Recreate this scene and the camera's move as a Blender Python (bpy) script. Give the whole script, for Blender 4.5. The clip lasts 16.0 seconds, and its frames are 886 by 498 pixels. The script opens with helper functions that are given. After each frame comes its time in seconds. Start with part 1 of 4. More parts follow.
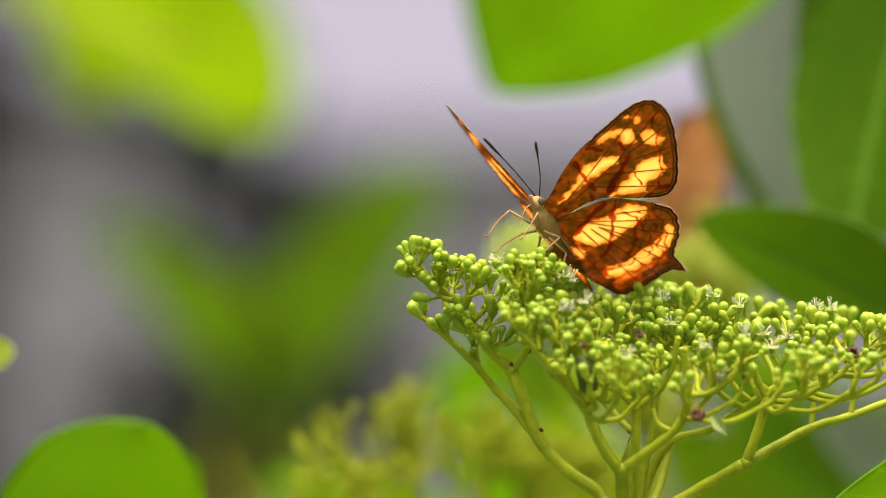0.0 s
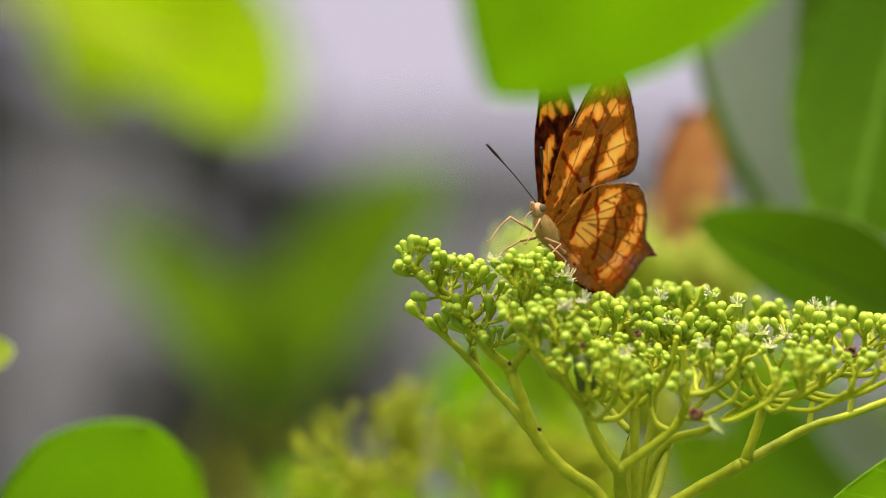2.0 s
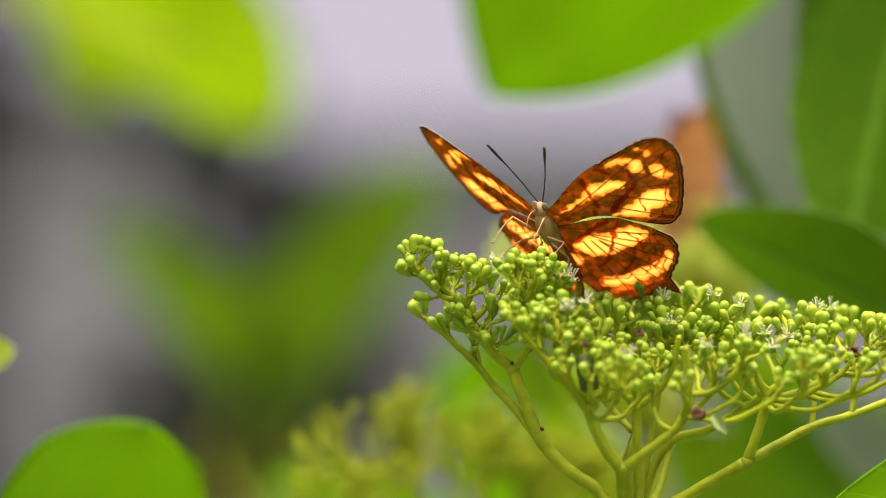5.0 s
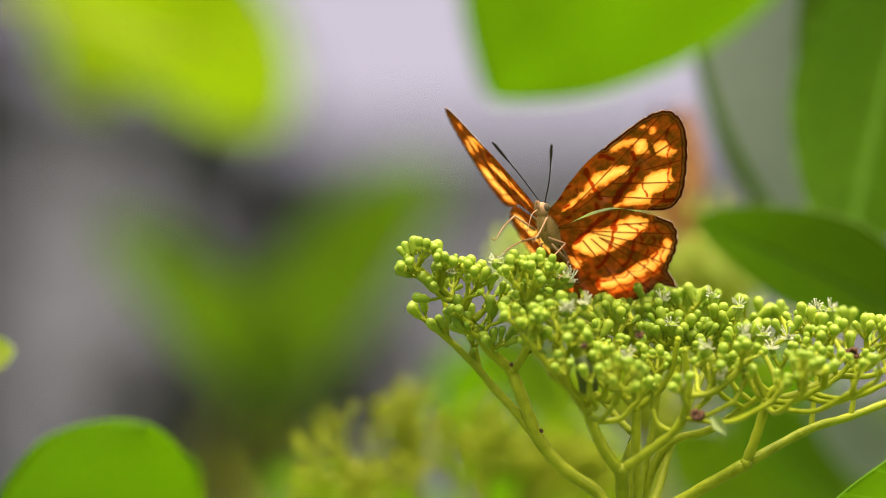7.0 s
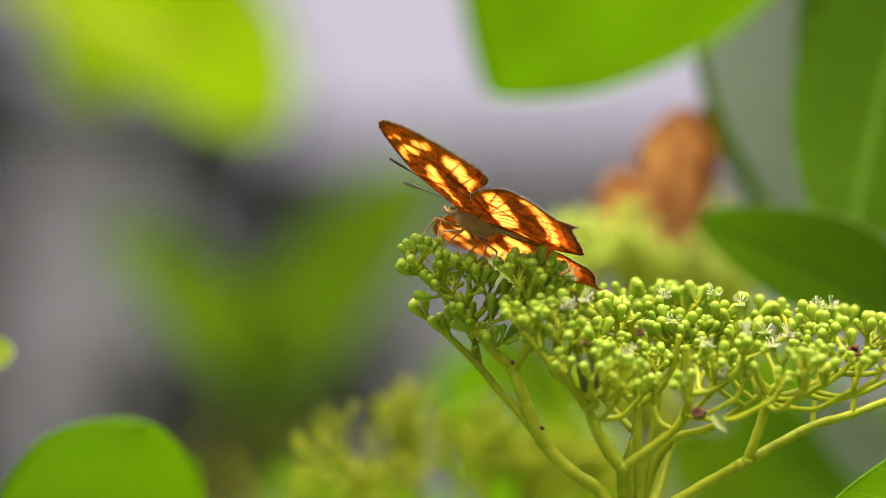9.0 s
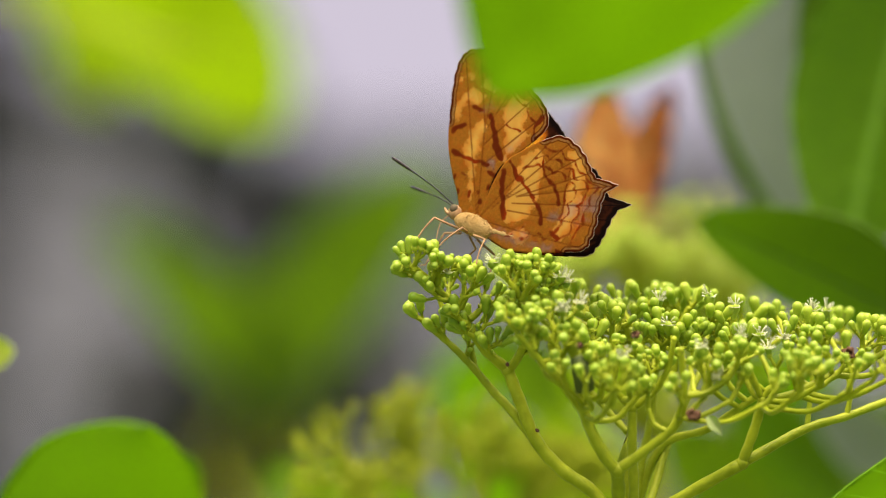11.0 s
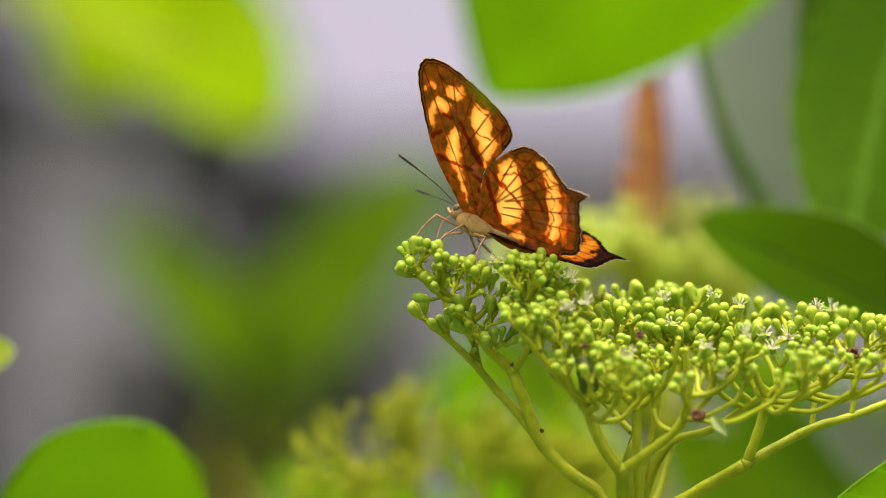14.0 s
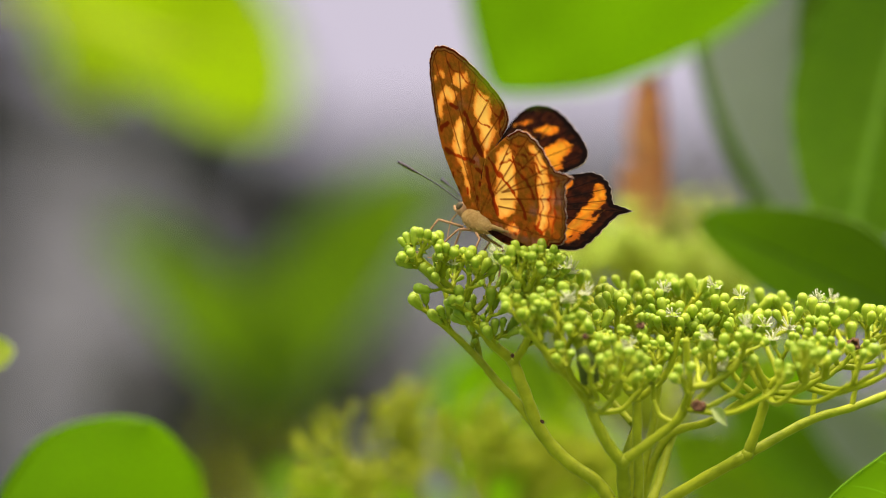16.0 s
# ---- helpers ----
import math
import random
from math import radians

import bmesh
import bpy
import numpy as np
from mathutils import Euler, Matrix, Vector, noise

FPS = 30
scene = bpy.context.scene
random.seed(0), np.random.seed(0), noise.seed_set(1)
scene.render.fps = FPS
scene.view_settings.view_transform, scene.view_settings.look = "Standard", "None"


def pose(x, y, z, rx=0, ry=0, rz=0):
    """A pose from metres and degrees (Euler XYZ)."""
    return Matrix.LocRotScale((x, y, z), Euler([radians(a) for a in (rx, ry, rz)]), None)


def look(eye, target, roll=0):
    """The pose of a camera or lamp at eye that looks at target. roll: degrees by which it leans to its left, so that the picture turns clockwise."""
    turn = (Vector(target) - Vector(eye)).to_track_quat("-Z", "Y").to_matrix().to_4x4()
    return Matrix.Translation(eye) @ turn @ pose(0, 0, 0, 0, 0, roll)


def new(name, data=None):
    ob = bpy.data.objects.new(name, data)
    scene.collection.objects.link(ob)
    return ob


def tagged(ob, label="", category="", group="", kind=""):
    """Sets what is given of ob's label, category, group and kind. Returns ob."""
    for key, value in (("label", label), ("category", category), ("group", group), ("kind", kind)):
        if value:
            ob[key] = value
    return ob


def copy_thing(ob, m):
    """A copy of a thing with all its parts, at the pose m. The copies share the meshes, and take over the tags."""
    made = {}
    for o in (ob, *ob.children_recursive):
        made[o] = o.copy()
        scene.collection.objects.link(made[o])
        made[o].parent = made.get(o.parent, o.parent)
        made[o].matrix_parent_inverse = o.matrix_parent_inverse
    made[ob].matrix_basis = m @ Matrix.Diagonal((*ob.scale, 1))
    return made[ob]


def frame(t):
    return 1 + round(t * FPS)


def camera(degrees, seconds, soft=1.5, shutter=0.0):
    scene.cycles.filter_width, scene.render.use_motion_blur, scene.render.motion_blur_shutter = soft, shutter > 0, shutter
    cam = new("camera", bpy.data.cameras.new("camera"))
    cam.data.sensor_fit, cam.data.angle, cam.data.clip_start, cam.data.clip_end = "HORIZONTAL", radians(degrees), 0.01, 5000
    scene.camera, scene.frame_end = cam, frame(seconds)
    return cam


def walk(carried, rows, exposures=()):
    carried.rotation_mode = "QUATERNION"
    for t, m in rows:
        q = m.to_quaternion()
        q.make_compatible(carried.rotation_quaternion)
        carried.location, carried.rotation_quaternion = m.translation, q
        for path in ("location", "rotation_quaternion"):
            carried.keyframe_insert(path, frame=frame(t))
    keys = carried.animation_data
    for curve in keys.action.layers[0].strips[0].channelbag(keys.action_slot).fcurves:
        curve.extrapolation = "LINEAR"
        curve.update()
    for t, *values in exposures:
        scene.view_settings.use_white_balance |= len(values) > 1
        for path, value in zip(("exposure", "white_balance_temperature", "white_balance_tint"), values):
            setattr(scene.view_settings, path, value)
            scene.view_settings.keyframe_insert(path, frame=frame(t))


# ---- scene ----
# The camera stands still on a tripod with a long close-up lens.
UNIT = 0.00008                      # plan unit at the sharp plane, metres
REACH = 0.717                       # camera to the sharp plane
EYE = Vector((0, -REACH, 1.30))
cam = camera(10.0, 16.0, soft=0.65)
cam.data.dof.use_dof = True
cam.data.dof.focus_distance = REACH
cam.data.dof.aperture_fstop = 9.5
walk(cam, [(0, look(EYE, (0, 0, EYE.z))), (16, look(EYE, (0, 0, EYE.z)))], exposures=[(0, 0.87, 6700, 24), (16, 0.87, 6700, 24)])


def spot(h, v, y=0.0):
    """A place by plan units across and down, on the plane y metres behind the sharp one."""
    k = UNIT * (REACH + y) / REACH
    return Vector(((h - 784) * k, y, EYE.z + (441 - v) * k))


# ---- light ----
SUN_FROM = Vector((0.02, -0.08, 0.99)).normalized()
world = bpy.data.worlds.new("world")
scene.world = world
world.use_nodes = True
wn = world.node_tree
sky = wn.nodes.new("ShaderNodeTexSky")
sky.sky_type, sky.sun_disc = "NISHITA", False
sky.sun_elevation = math.asin(SUN_FROM.z)
sky.sun_rotation = math.atan2(SUN_FROM.x, SUN_FROM.y)
sky.air_density, sky.dust_density, sky.ozone_density = 1.0, 0.2, 3.0
wn.links.new(sky.outputs[0], wn.nodes["Background"].inputs[0])
wn.nodes["Background"].inputs[1].default_value = 0.080
sun = new("sun", bpy.data.lights.new("sun", "SUN"))
sun.data.energy, sun.data.angle, sun.data.color = 8.5, radians(75.0), (1.0, 0.90, 0.72)
sun.matrix_world = look(SUN_FROM * 5, (0, 0, 0))


# ---- materials ----
def nodes_of(name):
    mat = bpy.data.materials.new(name)
    mat.use_nodes = True
    nt = mat.node_tree
    nt.nodes.clear()
    return mat, nt


def link(nt, a, b):
    nt.links.new(a, b)


def add(nt, kind, **kw):
    n = nt.nodes.new("ShaderNode" + kind)
    for k, v in kw.items():
        n.inputs[k.replace("_", " ")].default_value = v
    return n


def ramp(nt, source, stops):
    r = nt.nodes.new("ShaderNodeValToRGB")
    e = r.color_ramp.elements
    while len(e) < len(stops):
        e.new(0.5)
    for el, (p, c) in zip(e, stops):
        el.position, el.color = p, (*c, 1)
    link(nt, source, r.inputs[0])
    return r.outputs[0]


def mixed(nt, fac, a, b, mode="MIX"):
    m = nt.nodes.new("ShaderNodeMix")
    m.data_type, m.blend_type = "RGBA", mode
    for sock, val in ((m.inputs[0], fac), (m.inputs[6], a), (m.inputs[7], b)):
        if hasattr(val, "is_linked"):
            link(nt, val, sock)
        else:
            sock.default_value = val if isinstance(val, (int, float)) else (*val, 1)
    return m.outputs[2]


def noise_at(nt, scale, detail=4.0, kind="Object"):
    tc = nt.nodes.new("ShaderNodeTexCoord")
    n = add(nt, "TexNoise", Scale=scale, Detail=detail)
    link(nt, tc.outputs[kind], n.inputs["Vector"])
    return n.outputs["Fac"]


def thin(nt, colour, through_colour, share, rough, bump=None, gloss=0.5):
    """A leaf or membrane: reflects one colour, lets another through, with a sheen."""
    p = add(nt, "BsdfPrincipled", Roughness=rough)
    p.inputs["Specular IOR Level"].default_value = gloss
    t = add(nt, "BsdfTranslucent")
    for val, sock in ((colour, p.inputs["Base Color"]), (through_colour, t.inputs["Color"])):
        if hasattr(val, "is_linked"):
            link(nt, val, sock)
        else:
            sock.default_value = (*val, 1)
    if bump is not None:
        b = add(nt, "Bump", Strength=bump[1], Distance=bump[2])
        link(nt, bump[0], b.inputs["Height"])
        link(nt, b.outputs[0], p.inputs["Normal"])
    m = add(nt, "MixShader", Fac=share)
    link(nt, p.outputs[0], m.inputs[1])
    link(nt, t.outputs[0], m.inputs[2])
    o = nt.nodes.new("ShaderNodeOutputMaterial")
    link(nt, m.outputs[0], o.inputs[0])


def solid(name, dark, light, scale=300.0, rough=0.55, bump=0.2, depth=0.0003, glow_through=0.0, gloss=0.18, metal=0.0):
    mat, nt = nodes_of(name)
    f = noise_at(nt, scale, 5)
    g = noise_at(nt, scale * 0.17, 3)
    c = ramp(nt, f, [(0.3, dark), (0.7, light)])
    c = mixed(nt, 0.5, c, ramp(nt, g, [(0.35, dark), (0.65, light)]))
    if glow_through:
        thin(nt, c, c, glow_through, rough, (f, bump, depth), gloss)
        return mat
    p = add(nt, "BsdfPrincipled", Roughness=rough, Metallic=metal)
    p.inputs["Specular IOR Level"].default_value = gloss
    link(nt, c, p.inputs["Base Color"])
    b = add(nt, "Bump", Strength=bump, Distance=depth)
    link(nt, f, b.inputs["Height"])
    link(nt, b.outputs[0], p.inputs["Normal"])
    o = nt.nodes.new("ShaderNodeOutputMaterial")
    link(nt, p.outputs[0], o.inputs[0])
    return mat


def leaf_material(name, dark, light, through_colour, share=0.45, rough=0.45, gloss=0.2, vein_pale=1.6, vein_wide=0.18):
    """Blade with side veins: the attribute 'vein' is the distance to the nearest one."""
    mat, nt = nodes_of(name)
    f = noise_at(nt, 180, 5)
    g = noise_at(nt, 35, 3)
    c = ramp(nt, f, [(0.3, dark), (0.72, light)])
    c = mixed(nt, 0.45, c, ramp(nt, g, [(0.35, dark), (0.65, light)]))
    at = nt.nodes.new("ShaderNodeAttribute")
    at.attribute_name = "vein"
    line = ramp(nt, at.outputs["Fac"], [(0.0, (1, 1, 1)), (vein_wide, (0, 0, 0))])
    pale = tuple(min(1, vein_pale * x + 0.03) for x in light)
    c = mixed(nt, line, c, pale)
    tcol = mixed(nt, ramp(nt, g, [(0.3, (0, 0, 0)), (0.7, (1, 1, 1))]), tuple(0.8 * x for x in through_colour), through_colour)
    thin(nt, c, tcol, share, rough, (f, 0.3, 0.0003), gloss)
    return mat


def wing_material(name, base, patch, base_through, patch_through, line_colour, share, line_width, vein_dark, gloss, frosted):
    """Scales of a wing: 'patch', 'line' and 'vein' are distances in plan units, roughened by noise."""
    mat, nt = nodes_of(name)
    wob = noise_at(nt, 900, 4)
    fine = noise_at(nt, 4200, 3)
    broad = noise_at(nt, 260, 3)

    def mask(attr, edge, soft, amount):
        a = nt.nodes.new("ShaderNodeAttribute")
        a.attribute_name = attr
        m1 = nt.nodes.new("ShaderNodeMath")
        m1.operation = "MULTIPLY_ADD"
        link(nt, wob, m1.inputs[0])
        m1.inputs[1].default_value = amount
        link(nt, a.outputs["Fac"], m1.inputs[2])
        r = nt.nodes.new("ShaderNodeMapRange")
        r.interpolation_type = "SMOOTHSTEP"
        r.inputs["From Min"].default_value = edge + amount * 0.5 - soft
        r.inputs["From Max"].default_value = edge + amount * 0.5 + soft
        r.inputs["To Min"].default_value, r.inputs["To Max"].default_value = 1, 0
        link(nt, m1.outputs[0], r.inputs["Value"])
        return r.outputs[0]

    def shade(c, k):
        return tuple(min(1, x * k) for x in c)

    pm, lm, vm = mask("patch", -0.5, 3.0, 26), mask("line", line_width, 1.8, 9), mask("vein", 1.5, 1.1, 1.4)
    col = mixed(nt, pm, base, mixed(nt, broad, shade(patch, 0.75), shade(patch, 1.2)))
    blotch = noise_at(nt, 650, 5)
    col = mixed(nt, ramp(nt, blotch, [(0.46, (0, 0, 0)), (0.68, (0.7, 0.7, 0.7))]), col, tuple(0.5 * x + 0.5 * y for x, y in zip(base, line_colour)))
    if frosted:
        dust = mask("frost", -2, 10.0, 44)
        col = mixed(nt, mixed(nt, ramp(nt, blotch, [(0.38, (0.25, 0.25, 0.25)), (0.62, (0.9, 0.9, 0.9))]), (0, 0, 0), dust), col, mixed(nt, blotch, (0.36, 0.22, 0.13), (0.62, 0.50, 0.42)))
    col = mixed(nt, lm, col, line_colour)
    rim_at = nt.nodes.new("ShaderNodeAttribute")
    rim_at.attribute_name = "rim"
    far = nt.nodes.new("ShaderNodeMath")
    far.operation = "MULTIPLY_ADD"
    link(nt, wob, far.inputs[0])
    far.inputs[1].default_value = 0.12
    link(nt, rim_at.outputs["Fac"], far.inputs[2])

    def bands(stops):
        return ramp(nt, far.outputs[0], [(p, (w, w, w)) for p, w in stops])

    dark_band = bands([(0.0, 1), (0.21, 1), (0.24, 0), (0.33, 0), (0.36, 0.75), (0.40, 0.75), (0.44, 0)] if frosted else [(0.0, 1), (0.34, 1), (0.48, 0)])
    pale_band = bands([(0.0, 0), (0.22, 0), (0.25, 0.5), (0.32, 0.5), (0.35, 0)] if frosted else [(0.0, 0), (1.0, 0)])
    fringe = bands([(0.0, 0.9), (0.075, 0.9), (0.105, 0)])
    col = mixed(nt, dark_band, col, shade(line_colour, 0.5))
    col = mixed(nt, pale_band, col, (0.50, 0.33, 0.16))
    col = mixed(nt, fringe, col, (0.75, 0.66, 0.55))
    col = mixed(nt, vm, col, mixed(nt, vein_dark, col, line_colour))
    col = mixed(nt, 0.35, col, mixed(nt, fine, shade(base, 0.6), (1, 1, 1)), "MULTIPLY")
    core = mask("patch", -8, 7.0, 20)
    rim = (patch_through[0] * 0.88, patch_through[1] * 0.62, patch_through[2] * 0.42)
    tr = mixed(nt, pm, mixed(nt, ramp(nt, blotch, [(0.36, (0, 0, 0)), (0.64, (1, 1, 1))]), shade(base_through, 0.35), shade(base_through, 1.6)), mixed(nt, core, rim, mixed(nt, broad, shade(patch_through, 0.75), patch_through)))
    tr = mixed(nt, lm, tr, shade(line_colour, 1.4))
    tr = mixed(nt, vm, tr, mixed(nt, 0.8, tr, line_colour))
    tr = mixed(nt, dark_band, tr, shade(line_colour, 0.8))
    tr = mixed(nt, fringe, tr, (0.75, 0.66, 0.55))
    thin(nt, col, tr, share, 0.75, (fine, 0.25, 0.0001), gloss)
    return mat


M_STEM = solid("fresh green stem", (0.21, 0.28, 0.005), (0.44, 0.51, 0.022), 600, 0.45, 0.25, 0.0002, 0.3)
M_BUD = solid("green bud", (0.18, 0.33, 0.008), (0.46, 0.58, 0.045), 900, 0.45, 0.35, 0.0001, 0.35, 0.35)
M_CALYX = solid("pale calyx", (0.37, 0.48, 0.016), (0.65, 0.70, 0.08), 700, 0.5, 0.2, 0.0001, 0.4)
M_PETAL = solid("whitish petal", (0.46, 0.51, 0.28), (0.70, 0.72, 0.50), 700, 0.5, 0.2, 0.0001, 0.35)
M_BRUISE = solid("bruised dark green stem", (0.018, 0.034, 0.005), (0.07, 0.10, 0.016), 900, 0.6, 0.5, 0.0003)
M_BRACT = leaf_material("pale dry bract", (0.32, 0.43, 0.12), (0.50, 0.58, 0.26), (0.42, 0.55, 0.15), 0.4)
M_DRY = solid("dry brown remnant", (0.03, 0.015, 0.008), (0.16, 0.08, 0.035), 1500, 0.8, 0.6, 0.0003)
M_FAR_STEM = solid("yellow green stem", (0.24, 0.32, 0.008), (0.39, 0.45, 0.025), 300, 0.5, 0.2, 0.0002, 0.5)
M_FAR_BUD = solid("yellow green bud", (0.26, 0.34, 0.008), (0.41, 0.47, 0.025), 500, 0.5, 0.2, 0.0002, 0.5)
M_LIME_BUD = solid("pale lime bud", (0.48, 0.64, 0.08), (0.72, 0.82, 0.20), 500, 0.5, 0.2, 0.0002, 0.5)
M_BARK = solid("grey brown bark", (0.012, 0.014, 0.015), (0.05, 0.054, 0.056), 60, 0.85, 0.8, 0.004)
M_LEAF = leaf_material("bright green leaf", (0.07, 0.17, 0.002), (0.11, 0.24, 0.003), (0.44, 0.71, 0.001), 0.6, 0.5, 0.1)
M_LEAF_LIME = leaf_material("sunlit lime leaf", (0.14, 0.20, 0.003), (0.22, 0.28, 0.005), (0.56, 0.76, 0.002), 0.6)
M_LEAF_DARK = leaf_material("dark green leaf", (0.05, 0.11, 0.004), (0.08, 0.16, 0.006), (0.26, 0.44, 0.004), 0.5)
M_LEAF_GREY = leaf_material("greyish leaf underside", (0.22, 0.28, 0.21), (0.31, 0.37, 0.29), (0.34, 0.42, 0.31), 0.4, 0.5)
M_LEAF_MID = leaf_material("shaded green leaf", (0.07, 0.13, 0.010), (0.11, 0.18, 0.016), (0.36, 0.54, 0.006), 0.58)
M_LEAF_VEINED = leaf_material("veined green leaf", (0.06, 0.15, 0.004), (0.10, 0.21, 0.006), (0.30, 0.55, 0.003), 0.45, 0.45, 0.15, 2.0, 0.22)
M_LEAF_BRIGHT_VEIN = leaf_material("veined bright leaf", (0.07, 0.17, 0.004), (0.11, 0.24, 0.006), (0.44, 0.72, 0.003), 0.55, 0.45, 0.15, 2.0, 0.22)
# near-black because deep shade is put into this leaf colour
M_LEAF_SHADE = solid("shade-dark leaf", (0.008, 0.011, 0.007), (0.020, 0.025, 0.015), 40, 0.8, 0.3, 0.001, 0.1, 0.08)
M_HAIR = solid("tawny body hair", (0.40, 0.25, 0.07), (0.60, 0.42, 0.16), 2500, 0.8, 0.5, 0.0002, 0.4, 0.1)
M_BLACK = solid("black chitin", (0.012, 0.010, 0.009), (0.03, 0.022, 0.018), 1500, 0.5, 0.2, 0.0001, 0, 0.2)
M_EYE = solid("brown compound eye", (0.05, 0.04, 0.02), (0.13, 0.10, 0.05), 6000, 0.55, 0.2, 0.0001, 0, 0.12)
M_LEG = solid("tan leg", (0.26, 0.14, 0.06), (0.48, 0.30, 0.14), 2000, 0.6, 0.2, 0.0001, 0.2)
M_UPPER = wing_material("wing upper side", (0.016, 0.008, 0.004), (0.85, 0.30, 0.015), (0.12, 0.046, 0.011), (1.0, 0.75, 0.26), (0.02, 0.009, 0.005), 0.86, -4.0, 0.2, 0.06, False)
M_UNDER = wing_material("wing under side", (0.84, 0.33, 0.03), (0.98, 0.56, 0.10), (0.46, 0.16, 0.028), (0.98, 0.82, 0.40), (0.28, 0.048, 0.008), 0.76, 0.2, 0.5, 0.05, True)
# paler wing copies: hazy backlight is mixed into their colours
M_UPPER_HAZED = wing_material("wing upper side paled by backlight", (0.10, 0.05, 0.03), (0.88, 0.42, 0.12), (0.40, 0.20, 0.10), (1.0, 0.80, 0.40), (0.10, 0.05, 0.03), 0.85, -4.0, 0.2, 0.06, False)
M_UNDER_HAZED = wing_material("wing under side paled by backlight", (0.92, 0.46, 0.17), (0.98, 0.62, 0.26), (0.75, 0.38, 0.17), (0.98, 0.80, 0.45), (0.45, 0.16, 0.06), 0.6, 0.2, 0.5, 0.05, True)


# ---- building ----
def mesh_object(name, bm, mats, parent=None, label=""):
    me = bpy.data.meshes.new(name)
    bm.to_mesh(me)
    bm.free()
    for p in me.polygons:
        p.use_smooth = True
    for m in mats if isinstance(mats, (list, tuple)) else [mats]:
        me.materials.append(m)
    ob = new(name, me)
    if parent is not None:
        ob.parent = parent
    if label:
        ob["label"] = label
    return ob


def part(name, bm, material, parent, label=""):
    return mesh_object(name, bm, material, parent, label)


def spline(points, steps=6):
    """A smooth run of places through the given ones."""
    pts = [Vector(p) for p in points]
    if len(pts) < 3:
        return [pts[0].lerp(pts[-1], i / steps) for i in range(steps + 1)]
    ext = [2 * pts[0] - pts[1]] + pts + [2 * pts[-1] - pts[-2]]
    out = []
    for i in range(1, len(ext) - 2):
        p0, p1, p2, p3 = ext[i - 1:i + 3]
        for k in range(steps):
            t = k / steps
            out.append(0.5 * (2 * p1 + (p2 - p0) * t + (2 * p0 - 5 * p1 + 4 * p2 - p3) * t * t + (3 * p1 - p0 - 3 * p2 + p3) * t ** 3))
    out.append(pts[-1])
    return out


def tube(bm, path, radii, sides=8, cap=True):
    """A round rod along path; radii is a pair or one for each place."""
    n = len(path)
    if len(radii) == 2:
        radii = [radii[0] + (radii[1] - radii[0]) * i / (n - 1) for i in range(n)]
    side = None
    rings = []
    for i, p in enumerate(path):
        d = (path[min(i + 1, n - 1)] - path[max(i - 1, 0)])
        if d.length < 1e-9:
            d = Vector((0, 0, 1))
        d.normalize()
        if side is None:
            side = d.orthogonal().normalized()
        side = (side - d * side.dot(d)).normalized()
        up = d.cross(side)
        rings.append([bm.verts.new(p + radii[i] * (math.cos(a) * side + math.sin(a) * up)) for a in [2 * math.pi * k / sides for k in range(sides)]])
    for a, b in zip(rings, rings[1:]):
        for k in range(sides):
            bm.faces.new((a[k], a[(k + 1) % sides], b[(k + 1) % sides], b[k]))
    if cap:
        bm.faces.new(rings[0][::-1])
        bm.faces.new(rings[-1])


def lathe(bm, profile, m=Matrix(), sides=10):
    """Turns (radius, height) pairs round z, placed by m."""
    rings = []
    for r, h in profile:
        if r < 1e-7:
            rings.append([bm.verts.new(m @ Vector((0, 0, h)))])
        else:
            rings.append([bm.verts.new(m @ Vector((r * math.cos(2 * math.pi * k / sides), r * math.sin(2 * math.pi * k / sides), h))) for k in range(sides)])
    for a, b in zip(rings, rings[1:]):
        for k in range(sides):
            k2 = (k + 1) % sides
            if len(a) == 1:
                bm.faces.new((a[0], b[k2], b[k]))
            elif len(b) == 1:
                bm.faces.new((a[k], a[k2], b[0]))
            else:
                bm.faces.new((a[k], a[k2], b[k2], b[k]))


def along(p, d, spin=0.0):
    """A pose at p whose z points along d."""
    q = Vector(d).normalized().to_track_quat("Z", "Y").to_matrix().to_4x4()
    return Matrix.Translation(p) @ q @ Matrix.Rotation(spin, 4, "Z")


# ---- ground and distance ----
M_GROUND = solid("grass and soil", (0.05, 0.075, 0.02), (0.11, 0.14, 0.045), 6, 0.9, 0.6, 0.02)
M_WALL = solid("dark grey lilac cement", (0.086, 0.094, 0.106), (0.128, 0.139, 0.154), 2.0, 0.85, 0.4, 0.01)


def ground():
    bm = bmesh.new()
    for v in bmesh.ops.create_grid(bm, x_segments=60, y_segments=60, size=1.0)["verts"]:
        r = v.co.xy.length
        v.co *= 4 + 900 * r * r
        v.co.z = 0.03 * noise.noise(v.co * 0.8) if r < 0.2 else 0
    tagged(mesh_object("ground", bm, M_GROUND), "grassy ground around the shrubs", "ground", kind="structure")


def far_wall(x0, x1, top, y):
    """A stretch of rendered wall with a coping."""
    bm = bmesh.new()
    mid = (x0 + x1) / 2
    bmesh.ops.create_cube(bm, size=1.0, matrix=Matrix.Translation((mid, y + 0.15, top / 2)) @ Matrix.Diagonal((x1 - x0, 0.3, top, 1)))
    bmesh.ops.create_cube(bm, size=1.0, matrix=Matrix.Translation((mid, y + 0.15, top + 0.032)) @ Matrix.Diagonal((x1 - x0 + 0.06, 0.42, 0.06, 1)))
    tagged(mesh_object("wall_far", bm, M_WALL), "dark grey cement garden wall far behind", "wall", kind="structure")


